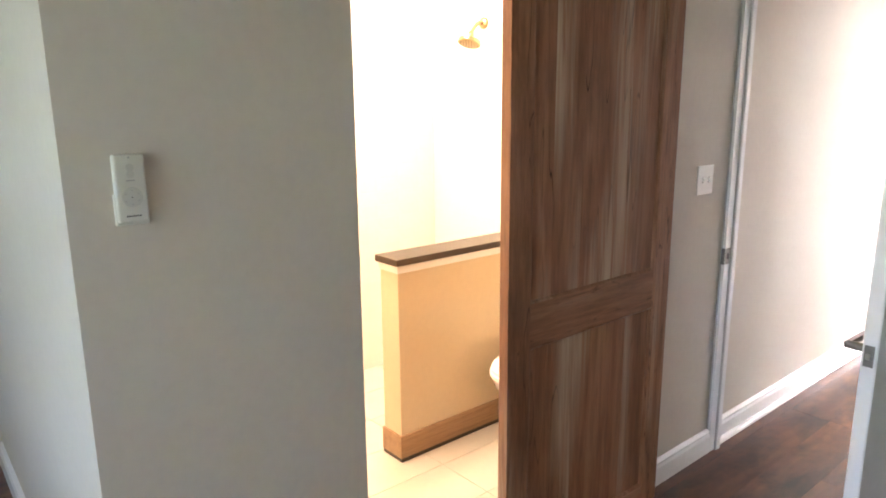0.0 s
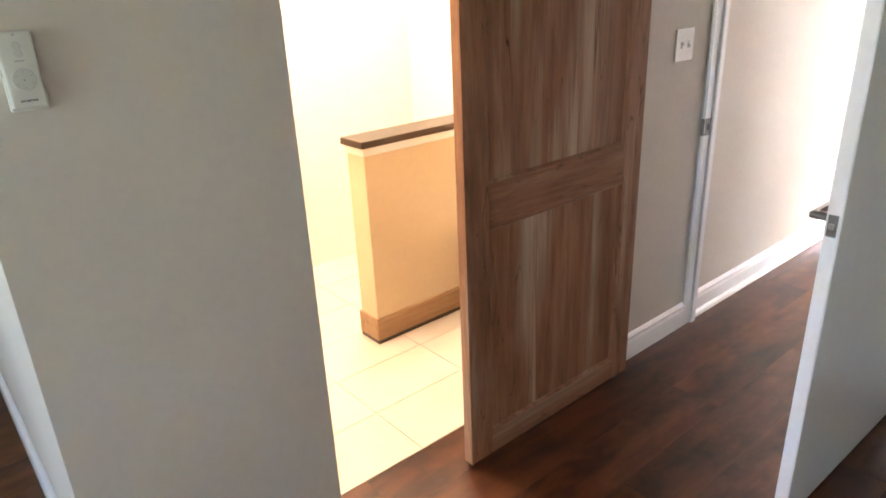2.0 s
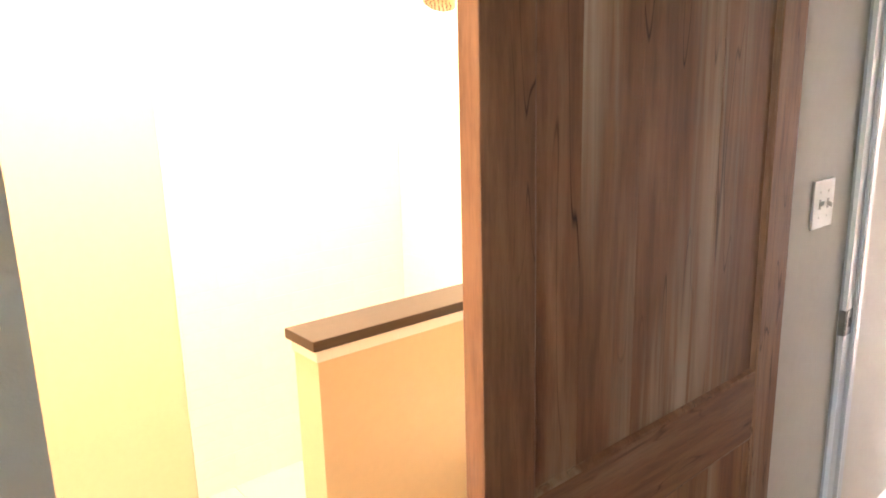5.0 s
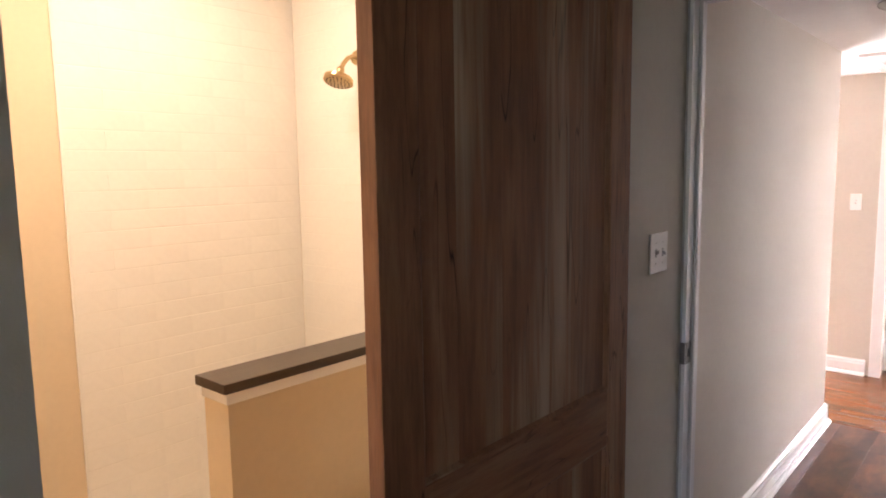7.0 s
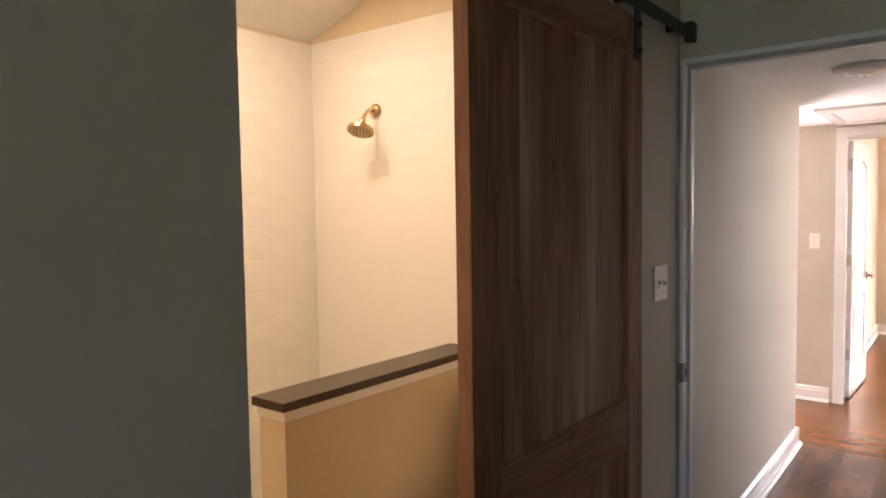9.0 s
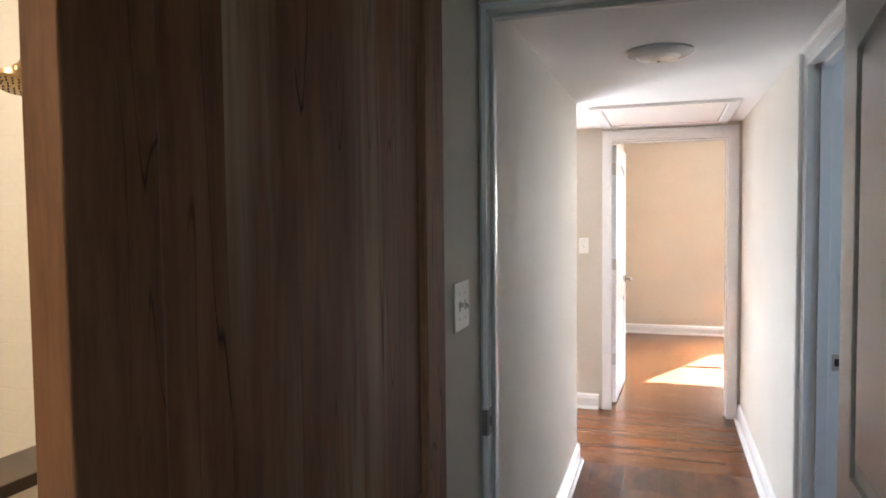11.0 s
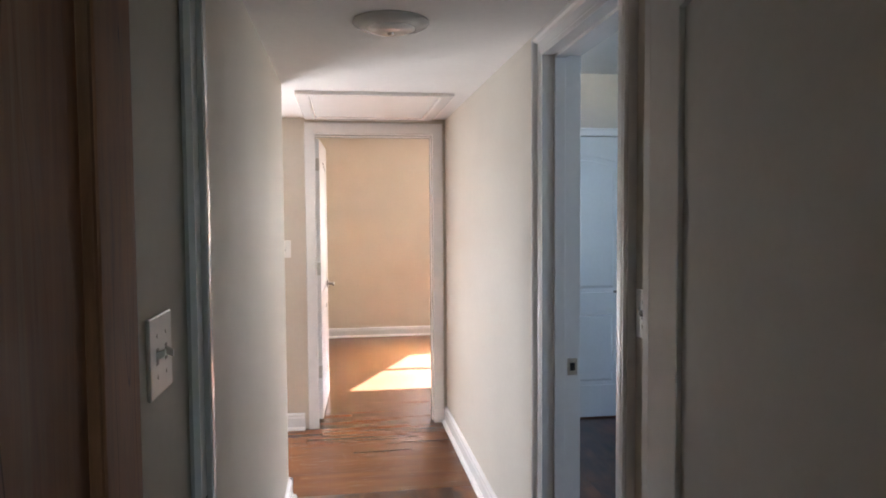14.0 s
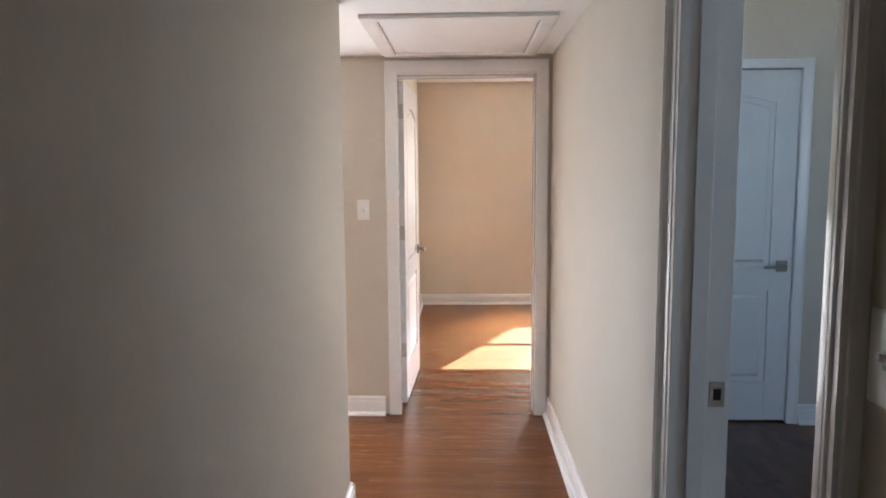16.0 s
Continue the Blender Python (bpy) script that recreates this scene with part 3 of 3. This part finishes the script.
def panel_door(name, place, width, height, label, hinge_sign, arched=0.045, flush_back=False):
    """A moulded two-panel door with an arched upper panel. Local: hinge at x = 0, leaf along +x, thickness y from 0 to 0.035."""
    ob = thing(name, place, label, "door")
    tagged(ob, kind="structure")
    z0, st, th = 0.012, 0.112 if flush_back else 0.125, 0.035
    mid0, mid1, top, low = 0.775, 0.905, height - 0.135, 0.24
    part("door_core", boxed(0.002, width - 0.002, 0.011, th + 0.0015 if flush_back else th - 0.011, z0 + 0.002, height - 0.002), DOORPAINT, ob)
    part("stile", boxed(0, st, 0, th, z0, height, 0.0025), DOORPAINT, ob)
    part("stile", boxed(width - st, width, 0, th, z0, height, 0.0025), DOORPAINT, ob)
    part("rail", boxed(st, width - st, 0, th, z0, low), DOORPAINT, ob)
    part("rail", boxed(st, width - st, 0, th, mid0, mid1), DOORPAINT, ob)
    crown = arch(st, width - st, 0, top, arched, 12)[2:]
    bm = bmesh.new()
    prism(bm, [(st, height), *reversed(crown), (width - st, height)], 0, th, lambda u, v, h: (u, h, v))
    part("rail", bm, DOORPAINT, ob)
    gap = 0.028
    for outline in (arch(st + gap, width - st - gap, mid1 + gap, top - gap, arched), arch(st + gap, width - st - gap, low + gap, mid0 - gap, 0.0, 1)):
        for s0, s1 in ((0.0115, 0.002), (th - 0.0115, th - 0.002))[:1 if flush_back else 2]:
            bm = bmesh.new()
            prism(bm, outline, s0, s1, lambda u, v, h: (u, h, v), 0.022)
            part("panel", bm, DOORPAINT, ob)
    lx, lz = width - 0.058, 0.932 if flush_back else 0.915
    lever(ob, lx, lz, 0.0, -1, -1)
    if not flush_back:
        lever(ob, lx, 0.915, th, 1, -1)
    part("latch_plate", boxed(width, width + 0.002, 0.006, th - 0.006, lz - 0.028, lz + 0.028), PEWTER, ob, "dark satin nickel latch plate")
    part("latch_bolt", boxed(width + 0.002, width + 0.010, 0.011, th - 0.011, lz - 0.008, lz + 0.008, 0.003), NICKEL, ob)
    for z in (0.352, 1.088, 1.824):
        y = 0.0 if hinge_sign < 0 else th
        h = part("hinge", lathe(bmesh.new(), [(0.006, -0.045), (0.007, -0.044), (0.007, 0.044), (0.006, 0.045)], Matrix.Translation((-0.004, y + hinge_sign * 0.006, z)), 12), NICKEL, ob, "satin nickel butt hinge", 40)
        part("hinge_leaf", boxed(-0.0035, -0.0005, 0.003, th - 0.003, z - 0.044, z + 0.044), NICKEL, h)
    return ob


# bedroom door, swung wide open into the bedroom
panel_door("door_1", pose(-0.368, 2.553, 0, 0, 0, -90.8), 0.862, 1.99, "white moulded two-panel door standing open in the doorway", 1, 0.045, True)
# far door, open into the far room
panel_door("door_2", pose(-1.103, 6.164, 0, 0, 0, 88.0), 0.775, 2.005, "white moulded two-panel door swung open into the far room", 1)
# closet door, closed
panel_door("door_3", pose(0.354, 5.892, 0, 0, 0, 0), 0.758, 2.004, "white arched two-panel closet door, closed", -1)


# ---- barn door ----
barn = thing("barn_door", (-1.181, 1.195, 0), "rustic brown oak sliding barn door hanging on a black track", "sliding door")
BW, BT, ZB, ZT = 0.850, 0.037, 0.016, 2.045
part("stile", boxed(0, BT, 0, 0.095, ZB, ZT, 0.002), BARN_UP, barn)
part("stile", boxed(0, BT, 0.75, BW, ZB, ZT, 0.002), BARN_UP, barn)
for z0, z1 in ((ZB, 0.105), (0.829, 0.970), (1.935, ZT)):
    part("rail", boxed(0.002, BT - 0.001, 0.095, 0.75, z0, z1, 0.002), BARN_ACROSS, barn)
for z0, z1 in ((0.105, 0.829), (0.970, 1.935)):
    seams = (0.095, 0.192, 0.318, 0.601, 0.75) if z0 < 0.5 else (0.095, 0.198, 0.334, 0.566, 0.75)
    for y0, y1 in zip(seams, seams[1:]):
        part("board", boxed(0.006, BT - 0.011, y0 + 0.0003, y1 - 0.0003, z0, z1, 0.0004), BARN_PANEL, barn)
    for p0, p1, up in (((0.095, z0), (0.75, z0), (0, 1)), ((0.75, z1), (0.095, z1), (0, -1)), ((0.095, z1), (0.095, z0), (1, 0)), ((0.75, z0), (0.75, z1), (-1, 0))):
        part("bead", extrude(bmesh.new(), [(0, 0), (0, 0.009), (0.004, 0.008), (0.009, 0.001), (0.009, 0)], (BT - 0.011, *p0), (BT - 0.011, *p1), (0, *up), (1, 0, 0), -1, -1), BARN_UP, barn)
part("floor_guide", boxed(0.004, BT - 0.004, 0.77, 0.80, 0.0, 0.0158, 0.002), BLACKSTEEL, barn, "small black floor guide")
for y in (0.052, 0.808):
    strap = part("hanger_strap", boxed(BT, BT + 0.006, y - 0.020, y + 0.020, 1.922, 2.165, 0.002), BLACKSTEEL, barn, "black steel strap hanger")
    for z in (1.95, 2.02):
        part("bolt", lathe(bmesh.new(), [(0.011, 0), (0.011, 0.006), (0.006, 0.011)], Matrix.Translation((BT + 0.006, y, z)) @ Matrix.Rotation(radians(90), 4, "Y"), 8), BLACKSTEEL, strap)
    part("wheel", lathe(bmesh.new(), [(0.030, 0), (0.036, 0.003), (0.030, 0.008), (0.030, 0.014), (0.036, 0.019), (0.030, 0.022)], Matrix.Translation((BT - 0.022, y, 2.152)) @ Matrix.Rotation(radians(90), 4, "Y"), 24), BLACKSTEEL, strap, "", 30)

track = thing("barn_door_track", (WEST, 0.62, 2.09), "black steel sliding door track fixed to the wall", "door track")
part("track_bar", boxed(0.040, 0.047, 0, 1.955, 0, 0.040, 0.001), BLACKSTEEL, track)
for y in (0.12, 0.55, 0.98, 1.40, 1.82):
    part("spacer", lathe(bmesh.new(), [(0.013, 0), (0.013, 0.040)], Matrix.Translation((0, y, 0.02)) @ Matrix.Rotation(radians(90), 4, "Y"), 14), BLACKSTEEL, track)
for y in (0.03, 1.925):
    part("end_stop", boxed(0.030, 0.062, y - 0.022, y + 0.022, -0.012, 0.056, 0.006), BLACKSTEEL, track)


# ---- switches and remote ----
def switch_plate(place, gangs, label):
    """Local: the wall is y = 0, the plate stands out along -y, x runs along the wall."""
    ob = thing("light_switch", place, label, "light switch", "toggle light switches")
    w, h = (0.071, 0.117) if gangs == 1 else (0.118, 0.117)
    part("plate", boxed(-w / 2, w / 2, -0.006, 0, -h / 2, h / 2, 0.0025), PLASTIC, ob)
    for g in range(gangs):
        x = (g - (gangs - 1) / 2) * 0.046
        part("toggle_slot", boxed(x - 0.0055, x + 0.0055, -0.0066, -0.0058, -0.012, 0.012), GREYPRINT, ob)
        bm = bmesh.new()
        prism(bm, [(x - 0.0045, -0.005), (x + 0.0045, -0.005), (x + 0.0045, 0.007), (x - 0.0045, 0.007)], -0.006, -0.017, lambda u, v, k: (u, k, v + (0.45 - 0.9 * g) * (-0.006 - k)), 0.0015)
        part("toggle", bm, PLASTIC, ob)
        for z in (-0.030, 0.030):
            part("screw", lathe(bmesh.new(), [(0.0032, 0), (0.0030, 0.0012)], Matrix.Translation((x, -0.006, z)) @ Matrix.Rotation(radians(90), 4, "X"), 10), PLASTIC, ob)
    return ob


switch_plate(pose(WEST, 2.381, 1.256, 0, 0, 90), 2, "white double toggle switch on the greige wall")
switch_plate(pose(HALL_E, 2.852, 1.218, 0, 0, -90), 1, "white single toggle switch beside the side doorway")
switch_plate(pose(-1.333, END_Y, 1.240, 0, 0, 0), 1, "white single toggle switch beside the far doorway")

remote = thing("fan_remote", pose(WEST, 0.2135, 1.338, 0, 0, 90), "ivory ceiling fan remote in a wall cradle", "remote control")
part("cradle", boxed(-0.0310, 0.0310, -0.012, 0, 0, 0.062, 0.003), REMOTE, remote)
body = part("body", boxed(-0.0285, 0.0285, -0.020, -0.001, 0.006, 0.137, 0.004), REMOTE, remote)
part("button_pad", lathe(bmesh.new(), [(0.0195, 0), (0.0192, 0.0010), (0.0180, 0.0013), (0.0001, 0.0013)], Matrix.Translation((0, -0.020, 0.055)) @ Matrix.Rotation(radians(90), 4, "X"), 32), PALEPRINT, body, "pale grey round button pad")
for k in range(6):
    a = radians(60 * k + 30)
    part("button_mark", boxed(0.0135 * math.cos(a) - 0.0016, 0.0135 * math.cos(a) + 0.0016, -0.0217, -0.0208, 0.055 + 0.0135 * math.sin(a) - 0.0010, 0.055 + 0.0135 * math.sin(a) + 0.0010), GREYPRINT, body)
part("centre_mark", lathe(bmesh.new(), [(0.0013, 0), (0.0012, 0.0004)], Matrix.Translation((0, -0.0212, 0.055)) @ Matrix.Rotation(radians(90), 4, "X"), 10), DARKPRINT, body)
for z in (0.099, 0.112):
    part("fan_button", lathe(bmesh.new(), [(0.0078, 0), (0.0076, 0.0009), (0.0066, 0.0012), (0.0001, 0.0012)], Matrix.Translation((0, -0.020, z)) @ Matrix.Rotation(radians(90), 4, "X"), 24), PALEPRINT, body)
part("label_bar", boxed(-0.008, 0.008, -0.0206, -0.0199, 0.086, 0.0885), GREYPRINT, body)
for k in range(7):
    part("letter_bar", boxed(-0.0135 + 0.004 * k, -0.0107 + 0.004 * k, -0.0206, -0.0199, 0.017, 0.0205), DARKPRINT, body)
part("screw", lathe(bmesh.new(), [(0.0022, 0), (0.0018, 0.0012)], Matrix.Translation((0, -0.020, 0.131)) @ Matrix.Rotation(radians(90), 4, "X"), 10), GREYPRINT, remote)


# ---- hall ceiling ----
lamp = thing("ceiling_light", (-0.772, 3.68, HALL_TOP), "round white flush ceiling light, switched off", "ceiling light")
DOWN = Matrix.Rotation(radians(180), 4, "X")
part("rim", lathe(bmesh.new(), [(0.130, 0), (0.132, 0.006), (0.125, 0.014), (0.104, 0.023), (0.086, 0.027), (0.084, 0.020)], DOWN, 48), RIM, lamp, "pale grey enamelled rim", 40)
part("glass", lathe(bmesh.new(), [(0.085, 0.020), (0.083, 0.027), (0.070, 0.034), (0.044, 0.039), (0.011, 0.041)], DOWN, 48), FROST, lamp, "frosted glass dish", 40)
part("finial", lathe(bmesh.new(), [(0.011, 0.039), (0.011, 0.044), (0.005, 0.048)], DOWN, 16), NICKEL, lamp)

hatch = tagged(new("attic_hatch"), "white attic hatch with a trim frame in the hall ceiling", "attic hatch", "", "structure")
hatch.location = (0, 0, HALL_TOP)
HX0, HX1, HY0, HY1 = -1.190, -0.335, 4.995, 5.945
TRIMBOX = [(0, 0), (0, 0.015), (0.004, 0.019), (0.060, 0.019), (0.07, 0.014), (0.07, 0)]
for p0, p1, up in (((HX0, HY0), (HX1, HY0), (0, 1)), ((HX1, HY1), (HX0, HY1), (0, -1)), ((HX0, HY1), (HX0, HY0), (1, 0)), ((HX1, HY0), (HX1, HY1), (-1, 0))):
    part("hatch_trim", extrude(bmesh.new(), TRIMBOX, (*p0, 0), (*p1, 0), (*up, 0), (0, 0, -1), -1, -1), TRIM, hatch)
part("hatch_panel", boxed(HX0 + 0.078, HX1 - 0.078, HY0 + 0.078, HY1 - 0.078, -0.012, 0.0, 0.002), TRIM, hatch)


# ---- bathroom ----
half = tagged(new("half_wall"), "cream half wall with a dark wooden cap beside the shower", "half wall", "", "structure")
part("wall_body", boxed(-2.172, -2.046, 1.456, 2.478, 0.0, 0.866), CREAM, half)
part("cap_trim", boxed(-2.178, -2.040, 1.450, 2.478, 0.866, 0.901, 0.003), TRIM, half, "white trim under the cap")
part("cap", boxed(-2.188, -2.030, 1.438, 2.478, 0.901, 0.930, 0.002), CAPWOOD, half, "dark brown wooden cap")
part("base_trim", boxed(-2.181, -2.037, 1.447, 2.478, 0.018, 0.125, 0.003), TANWOOD, half, "tan wooden base board")
part("base_seal", boxed(-2.178, -2.040, 1.450, 2.478, 0.0, 0.018), CAPWOOD, half)

shower = thing("shower_head", pose(-2.602, 2.472, 1.988, 0, 0, 15), "brushed brass shower head on a curved wall arm", "shower head")
part("flange", lathe(bmesh.new(), [(0.030, 0), (0.030, 0.004), (0.024, 0.011), (0.010, 0.014)], Matrix.Rotation(radians(90), 4, "X"), 28), BRASS, shower, "", 40)
part("arm", tube(bmesh.new(), [(0, 0, 0), (0, -0.04, 0.0), (0, -0.07, -0.010), (0, -0.10, -0.034), (0, -0.125, -0.062)], 0.009), BRASS, shower, "", 50)
tilt = Matrix.Translation((0, -0.125, -0.062)) @ Matrix.Rotation(radians(180 - 22), 4, "X")
part("ball_joint", lathe(bmesh.new(), [(0.009, -0.010), (0.016, 0), (0.017, 0.010), (0.012, 0.022)], tilt, 20), BRASS, shower, "", 50)
face = part("head", lathe(bmesh.new(), [(0.012, 0.018), (0.022, 0.028), (0.050, 0.036), (0.061, 0.042), (0.062, 0.058), (0.056, 0.062)], tilt, 36), BRASS, shower, "", 40)
for ring, count in ((0.016, 6), (0.032, 12), (0.047, 18)):
    for k in range(count):
        a = 2 * math.pi * k / count
        part("nozzle", lathe(bmesh.new(), [(0.0032, 0.061), (0.0024, 0.0655)], tilt @ Matrix.Translation((ring * math.cos(a), ring * math.sin(a), 0)), 6), RUBBER, face)


def oval(half, front, back, n=28):
    """A ring of points: a long rounded front toward -y and a squarer back."""
    pts = []
    for k in range(n):
        a = 2 * math.pi * k / n
        c, d = math.cos(a), math.sin(a)
        pts.append((half * math.copysign(abs(c) ** (1.0 if d < 0 else 0.6), c), (front if d < 0 else back) * d))
    return pts


toilet = thing("toilet", (-1.745, 2.03, 0.0), "white porcelain toilet with a closed lid beside the half wall", "toilet")
rings = []
for z, k, shift in ((0.0, 0.62, 0.06), (0.03, 0.60, 0.06), (0.15, 0.58, 0.05), (0.26, 0.74, 0.03), (0.34, 0.94, 0.0), (0.385, 1.0, 0.0)):
    rings.append([(x * k, y * k + shift, z) for x, y in oval(0.180, 0.265, 0.20)])
part("bowl", loft(bmesh.new(), rings), PORCELAIN, toilet, "", 50)
part("seat", loft(bmesh.new(), [[(x * k, y * k, z) for x, y in oval(0.186, 0.272, 0.205)] for z, k in ((0.386, 0.98), (0.390, 1.0), (0.402, 1.0), (0.406, 0.98))]), PLASTIC, toilet, "", 50)
part("lid", loft(bmesh.new(), [[(x * k, y * k, z) for x, y in oval(0.184, 0.270, 0.200)] for z, k in ((0.407, 0.97), (0.410, 0.99), (0.422, 0.98), (0.430, 0.92), (0.433, 0.60))]), PLASTIC, toilet, "", 50)
part("tank", boxed(-0.205, 0.205, 0.225, 0.425, 0.385, 0.735, 0.018), PORCELAIN, toilet)
part("tank_lid", boxed(-0.215, 0.215, 0.215, 0.432, 0.736, 0.772, 0.010), PORCELAIN, toilet)
part("flush_handle", boxed(-0.165, -0.085, 0.205, 0.224, 0.665, 0.683, 0.005), BRASS, toilet, "brass flush lever")

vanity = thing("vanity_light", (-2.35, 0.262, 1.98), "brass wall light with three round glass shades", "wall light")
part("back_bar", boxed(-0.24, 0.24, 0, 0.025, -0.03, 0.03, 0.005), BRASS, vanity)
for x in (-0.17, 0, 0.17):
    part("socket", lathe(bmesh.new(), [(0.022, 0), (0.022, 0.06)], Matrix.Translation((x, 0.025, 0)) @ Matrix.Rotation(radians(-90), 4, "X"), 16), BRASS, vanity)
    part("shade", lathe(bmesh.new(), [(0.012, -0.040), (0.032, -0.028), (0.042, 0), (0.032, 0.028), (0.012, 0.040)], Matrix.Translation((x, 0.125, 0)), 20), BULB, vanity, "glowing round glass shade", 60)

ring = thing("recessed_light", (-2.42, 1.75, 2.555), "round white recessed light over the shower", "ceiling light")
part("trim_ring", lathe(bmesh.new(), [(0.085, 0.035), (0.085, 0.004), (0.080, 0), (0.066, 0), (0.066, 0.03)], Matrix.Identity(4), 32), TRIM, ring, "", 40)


# ---- pieces: floors and tiles ----
def pieces(name, parent, rows, material, edge=0.0009, seed=3):
    """Floor pieces (x0, x1, y0, y1) as parts with one shared mesh for each size."""
    shared = {}
    for x0, x1, y0, y1 in rows:
        key = (round(x1 - x0, 3), round(y1 - y0, 3))
        if key not in shared:
            shared[key] = mesh_of(name, boxed(-key[0] / 2, key[0] / 2, -key[1] / 2, key[1] / 2, -0.0100, 0, edge), material)
        ob = new(name, shared[key])
        ob.location, ob.parent = ((x0 + x1) / 2, (y0 + y1) / 2, 0), parent


def joined(name, parent, rows, material, label):
    verts, faces = [], []
    for x0, x1, y0, y1 in rows:
        n = len(verts)
        g = 0.0003
        verts += [(x0 + g, y0 + g, 0), (x1 - g, y0 + g, 0), (x1 - g, y1 - g, 0), (x0 + g, y1 - g, 0), (x0, y0, -0.01), (x1, y0, -0.01), (x1, y1, -0.01), (x0, y1, -0.01)]
        faces += [(n, n + 1, n + 2, n + 3)] + [(n + 4 + i, n + 4 + (i + 1) % 4, n + (i + 1) % 4, n + i) for i in range(4)]
    data = bpy.data.meshes.new(name)
    data.from_pydata(verts, [], faces)
    data.materials.append(material)
    ob = new(name, data)
    ob.parent = parent
    tagged(ob, label, "", "", "stuff")


rng = random.Random(11)
LENGTHS = (0.6, 0.9, 1.2)
planks, x = [], -1.34
while x < 3.1:
    y, stop = -3.0 - rng.choice((0.0, 0.3, 0.6, 0.9)), 5.88 if x > -0.2 else 4.85
    while y < stop:
        end = y + 1.2
        planks.append((x, min(x + 0.19, 3.1), max(y, 2.72 if x > 0.85 else -3.1), min(end, stop)))
        y = end
    x += 0.19
pieces("plank", floor_bed, [p for p in planks if p[3] - p[2] > 0.01], LAMINATE)
pieces("plank", floor_bed, [(x0, x0 + 0.19, -3.1 + 1.615 * k, -3.1 + 1.615 * (k + 1)) for x0 in [-3.23 + 0.19 * n for n in range(10)] for k in range(2)], LAMINATE)

strips, y = [], 4.85
rest = [(-4.5 + 0.8 * k, -4.5 + 0.8 * (k + 1), 3.5 + 0.0675 * r, 3.5 + 0.0675 * (r + 1)) for k in range(4) for r in range(20)]
while y < FAR_Y:
    x = -4.5 - rng.choice((0.0, 0.2, 0.4, 0.6))
    while x < 2.6:
        end = x + rng.choice(LENGTHS)
        row = (max(x, -4.5), min(end, -0.11 if y < 5.88 else 2.6), y, min(y + 0.057, FAR_Y + 0.02))
        if row[1] - row[0] > 0.01:
            (strips if row[1] > -1.25 and row[0] < 0.25 and len(strips) < 290 else rest).append(row)
        x = end
    y += 0.057
pieces("strip", floor_oak, strips, OAKSTRIP, 0.0002)
joined("strip_field", floor_oak, rest, OAKREST, "golden-brown oak strips along the walls")
pieces("tile", floor_bath, [(-3.05 + 0.285 * i, -3.05 + 0.285 * (i + 1) - 0.003, 0.262 + 0.44 * k, 0.262 + 0.44 * (k + 1) - 0.003) for i in range(6) for k in range(5)], FLOORTILE)

TW, TH, TD = 0.305, 0.0762, 0.0012
bath_west, bath_north = bpy.data.objects["wall_bath_west"], bpy.data.objects["wall_bath_north"]


def tile_mesh(width, across):
    """A tile with eased long edges and ends that touch."""
    bm = bmesh.new()
    place = (lambda u, v, h: (h, u, v)) if across == "x" else (lambda u, v, h: (u, -h, v))
    hw, hh = width / 2, (TH - 0.0026) / 2
    loft(bm, [[place(*p) for p in ((-hw, -hh + e, h), (hw, -hh + e, h), (hw, hh - e, h), (-hw, hh - e, h))] for h, e in ((0.0, 0.0), (TD * 0.6, 0.0004), (TD, 0.0018))])
    return mesh_of("tile", bm, TILE)


def tile_wall(parent, across, plane, a0, a1, top):
    """Running-bond tiles, each a part of the wall, every course with a slight tilt of its own."""
    shared = {}
    for r in range(int(top / TH)):
        a, tilt = a0 - (TW / 2 if r % 2 else 0), radians(rng.uniform(-0.45, 0.45))
        while a < a1 - 0.01:
            left, right = max(a, a0), min(a + TW, a1)
            if right - left > 0.01:
                z, mid, key = r * TH + TH / 2, (left + right) / 2, round(right - left, 3)
                if key not in shared:
                    shared[key] = tile_mesh(key, across)
                ob = new("tile", shared[key])
                spot, lean = ((plane, mid, z), Euler((0.0, tilt, 0.0))) if across == "x" else ((mid, plane, z), Euler((tilt, 0.0, 0.0)))
                ob.matrix_basis = Matrix.LocRotScale(spot, lean, None)
                ob.parent = parent
            a += TW


tile_wall(bath_west, "x", -3.05, 1.440, 2.476, 2.37)
tile_wall(bath_north, "y", 2.48, -3.046, -2.02, 2.37)
structure("wall_tile_bed", boxed(-3.05, -2.02, 2.4793, 2.4803, 0, 2.362), GROUT, "pale grout bed behind the shower tiles", "wall")
structure("wall_tile_bed_west", boxed(-3.0505, -3.0493, 1.440, 2.478, 0, 2.362), GROUT, "pale grout bed behind the shower tiles", "wall")
part("tile_edge", boxed(-3.05, -3.041, 1.430, 1.440, 0.0, 2.362, 0.002), TILE, bath_west, "white glazed edge strip of the tiles")
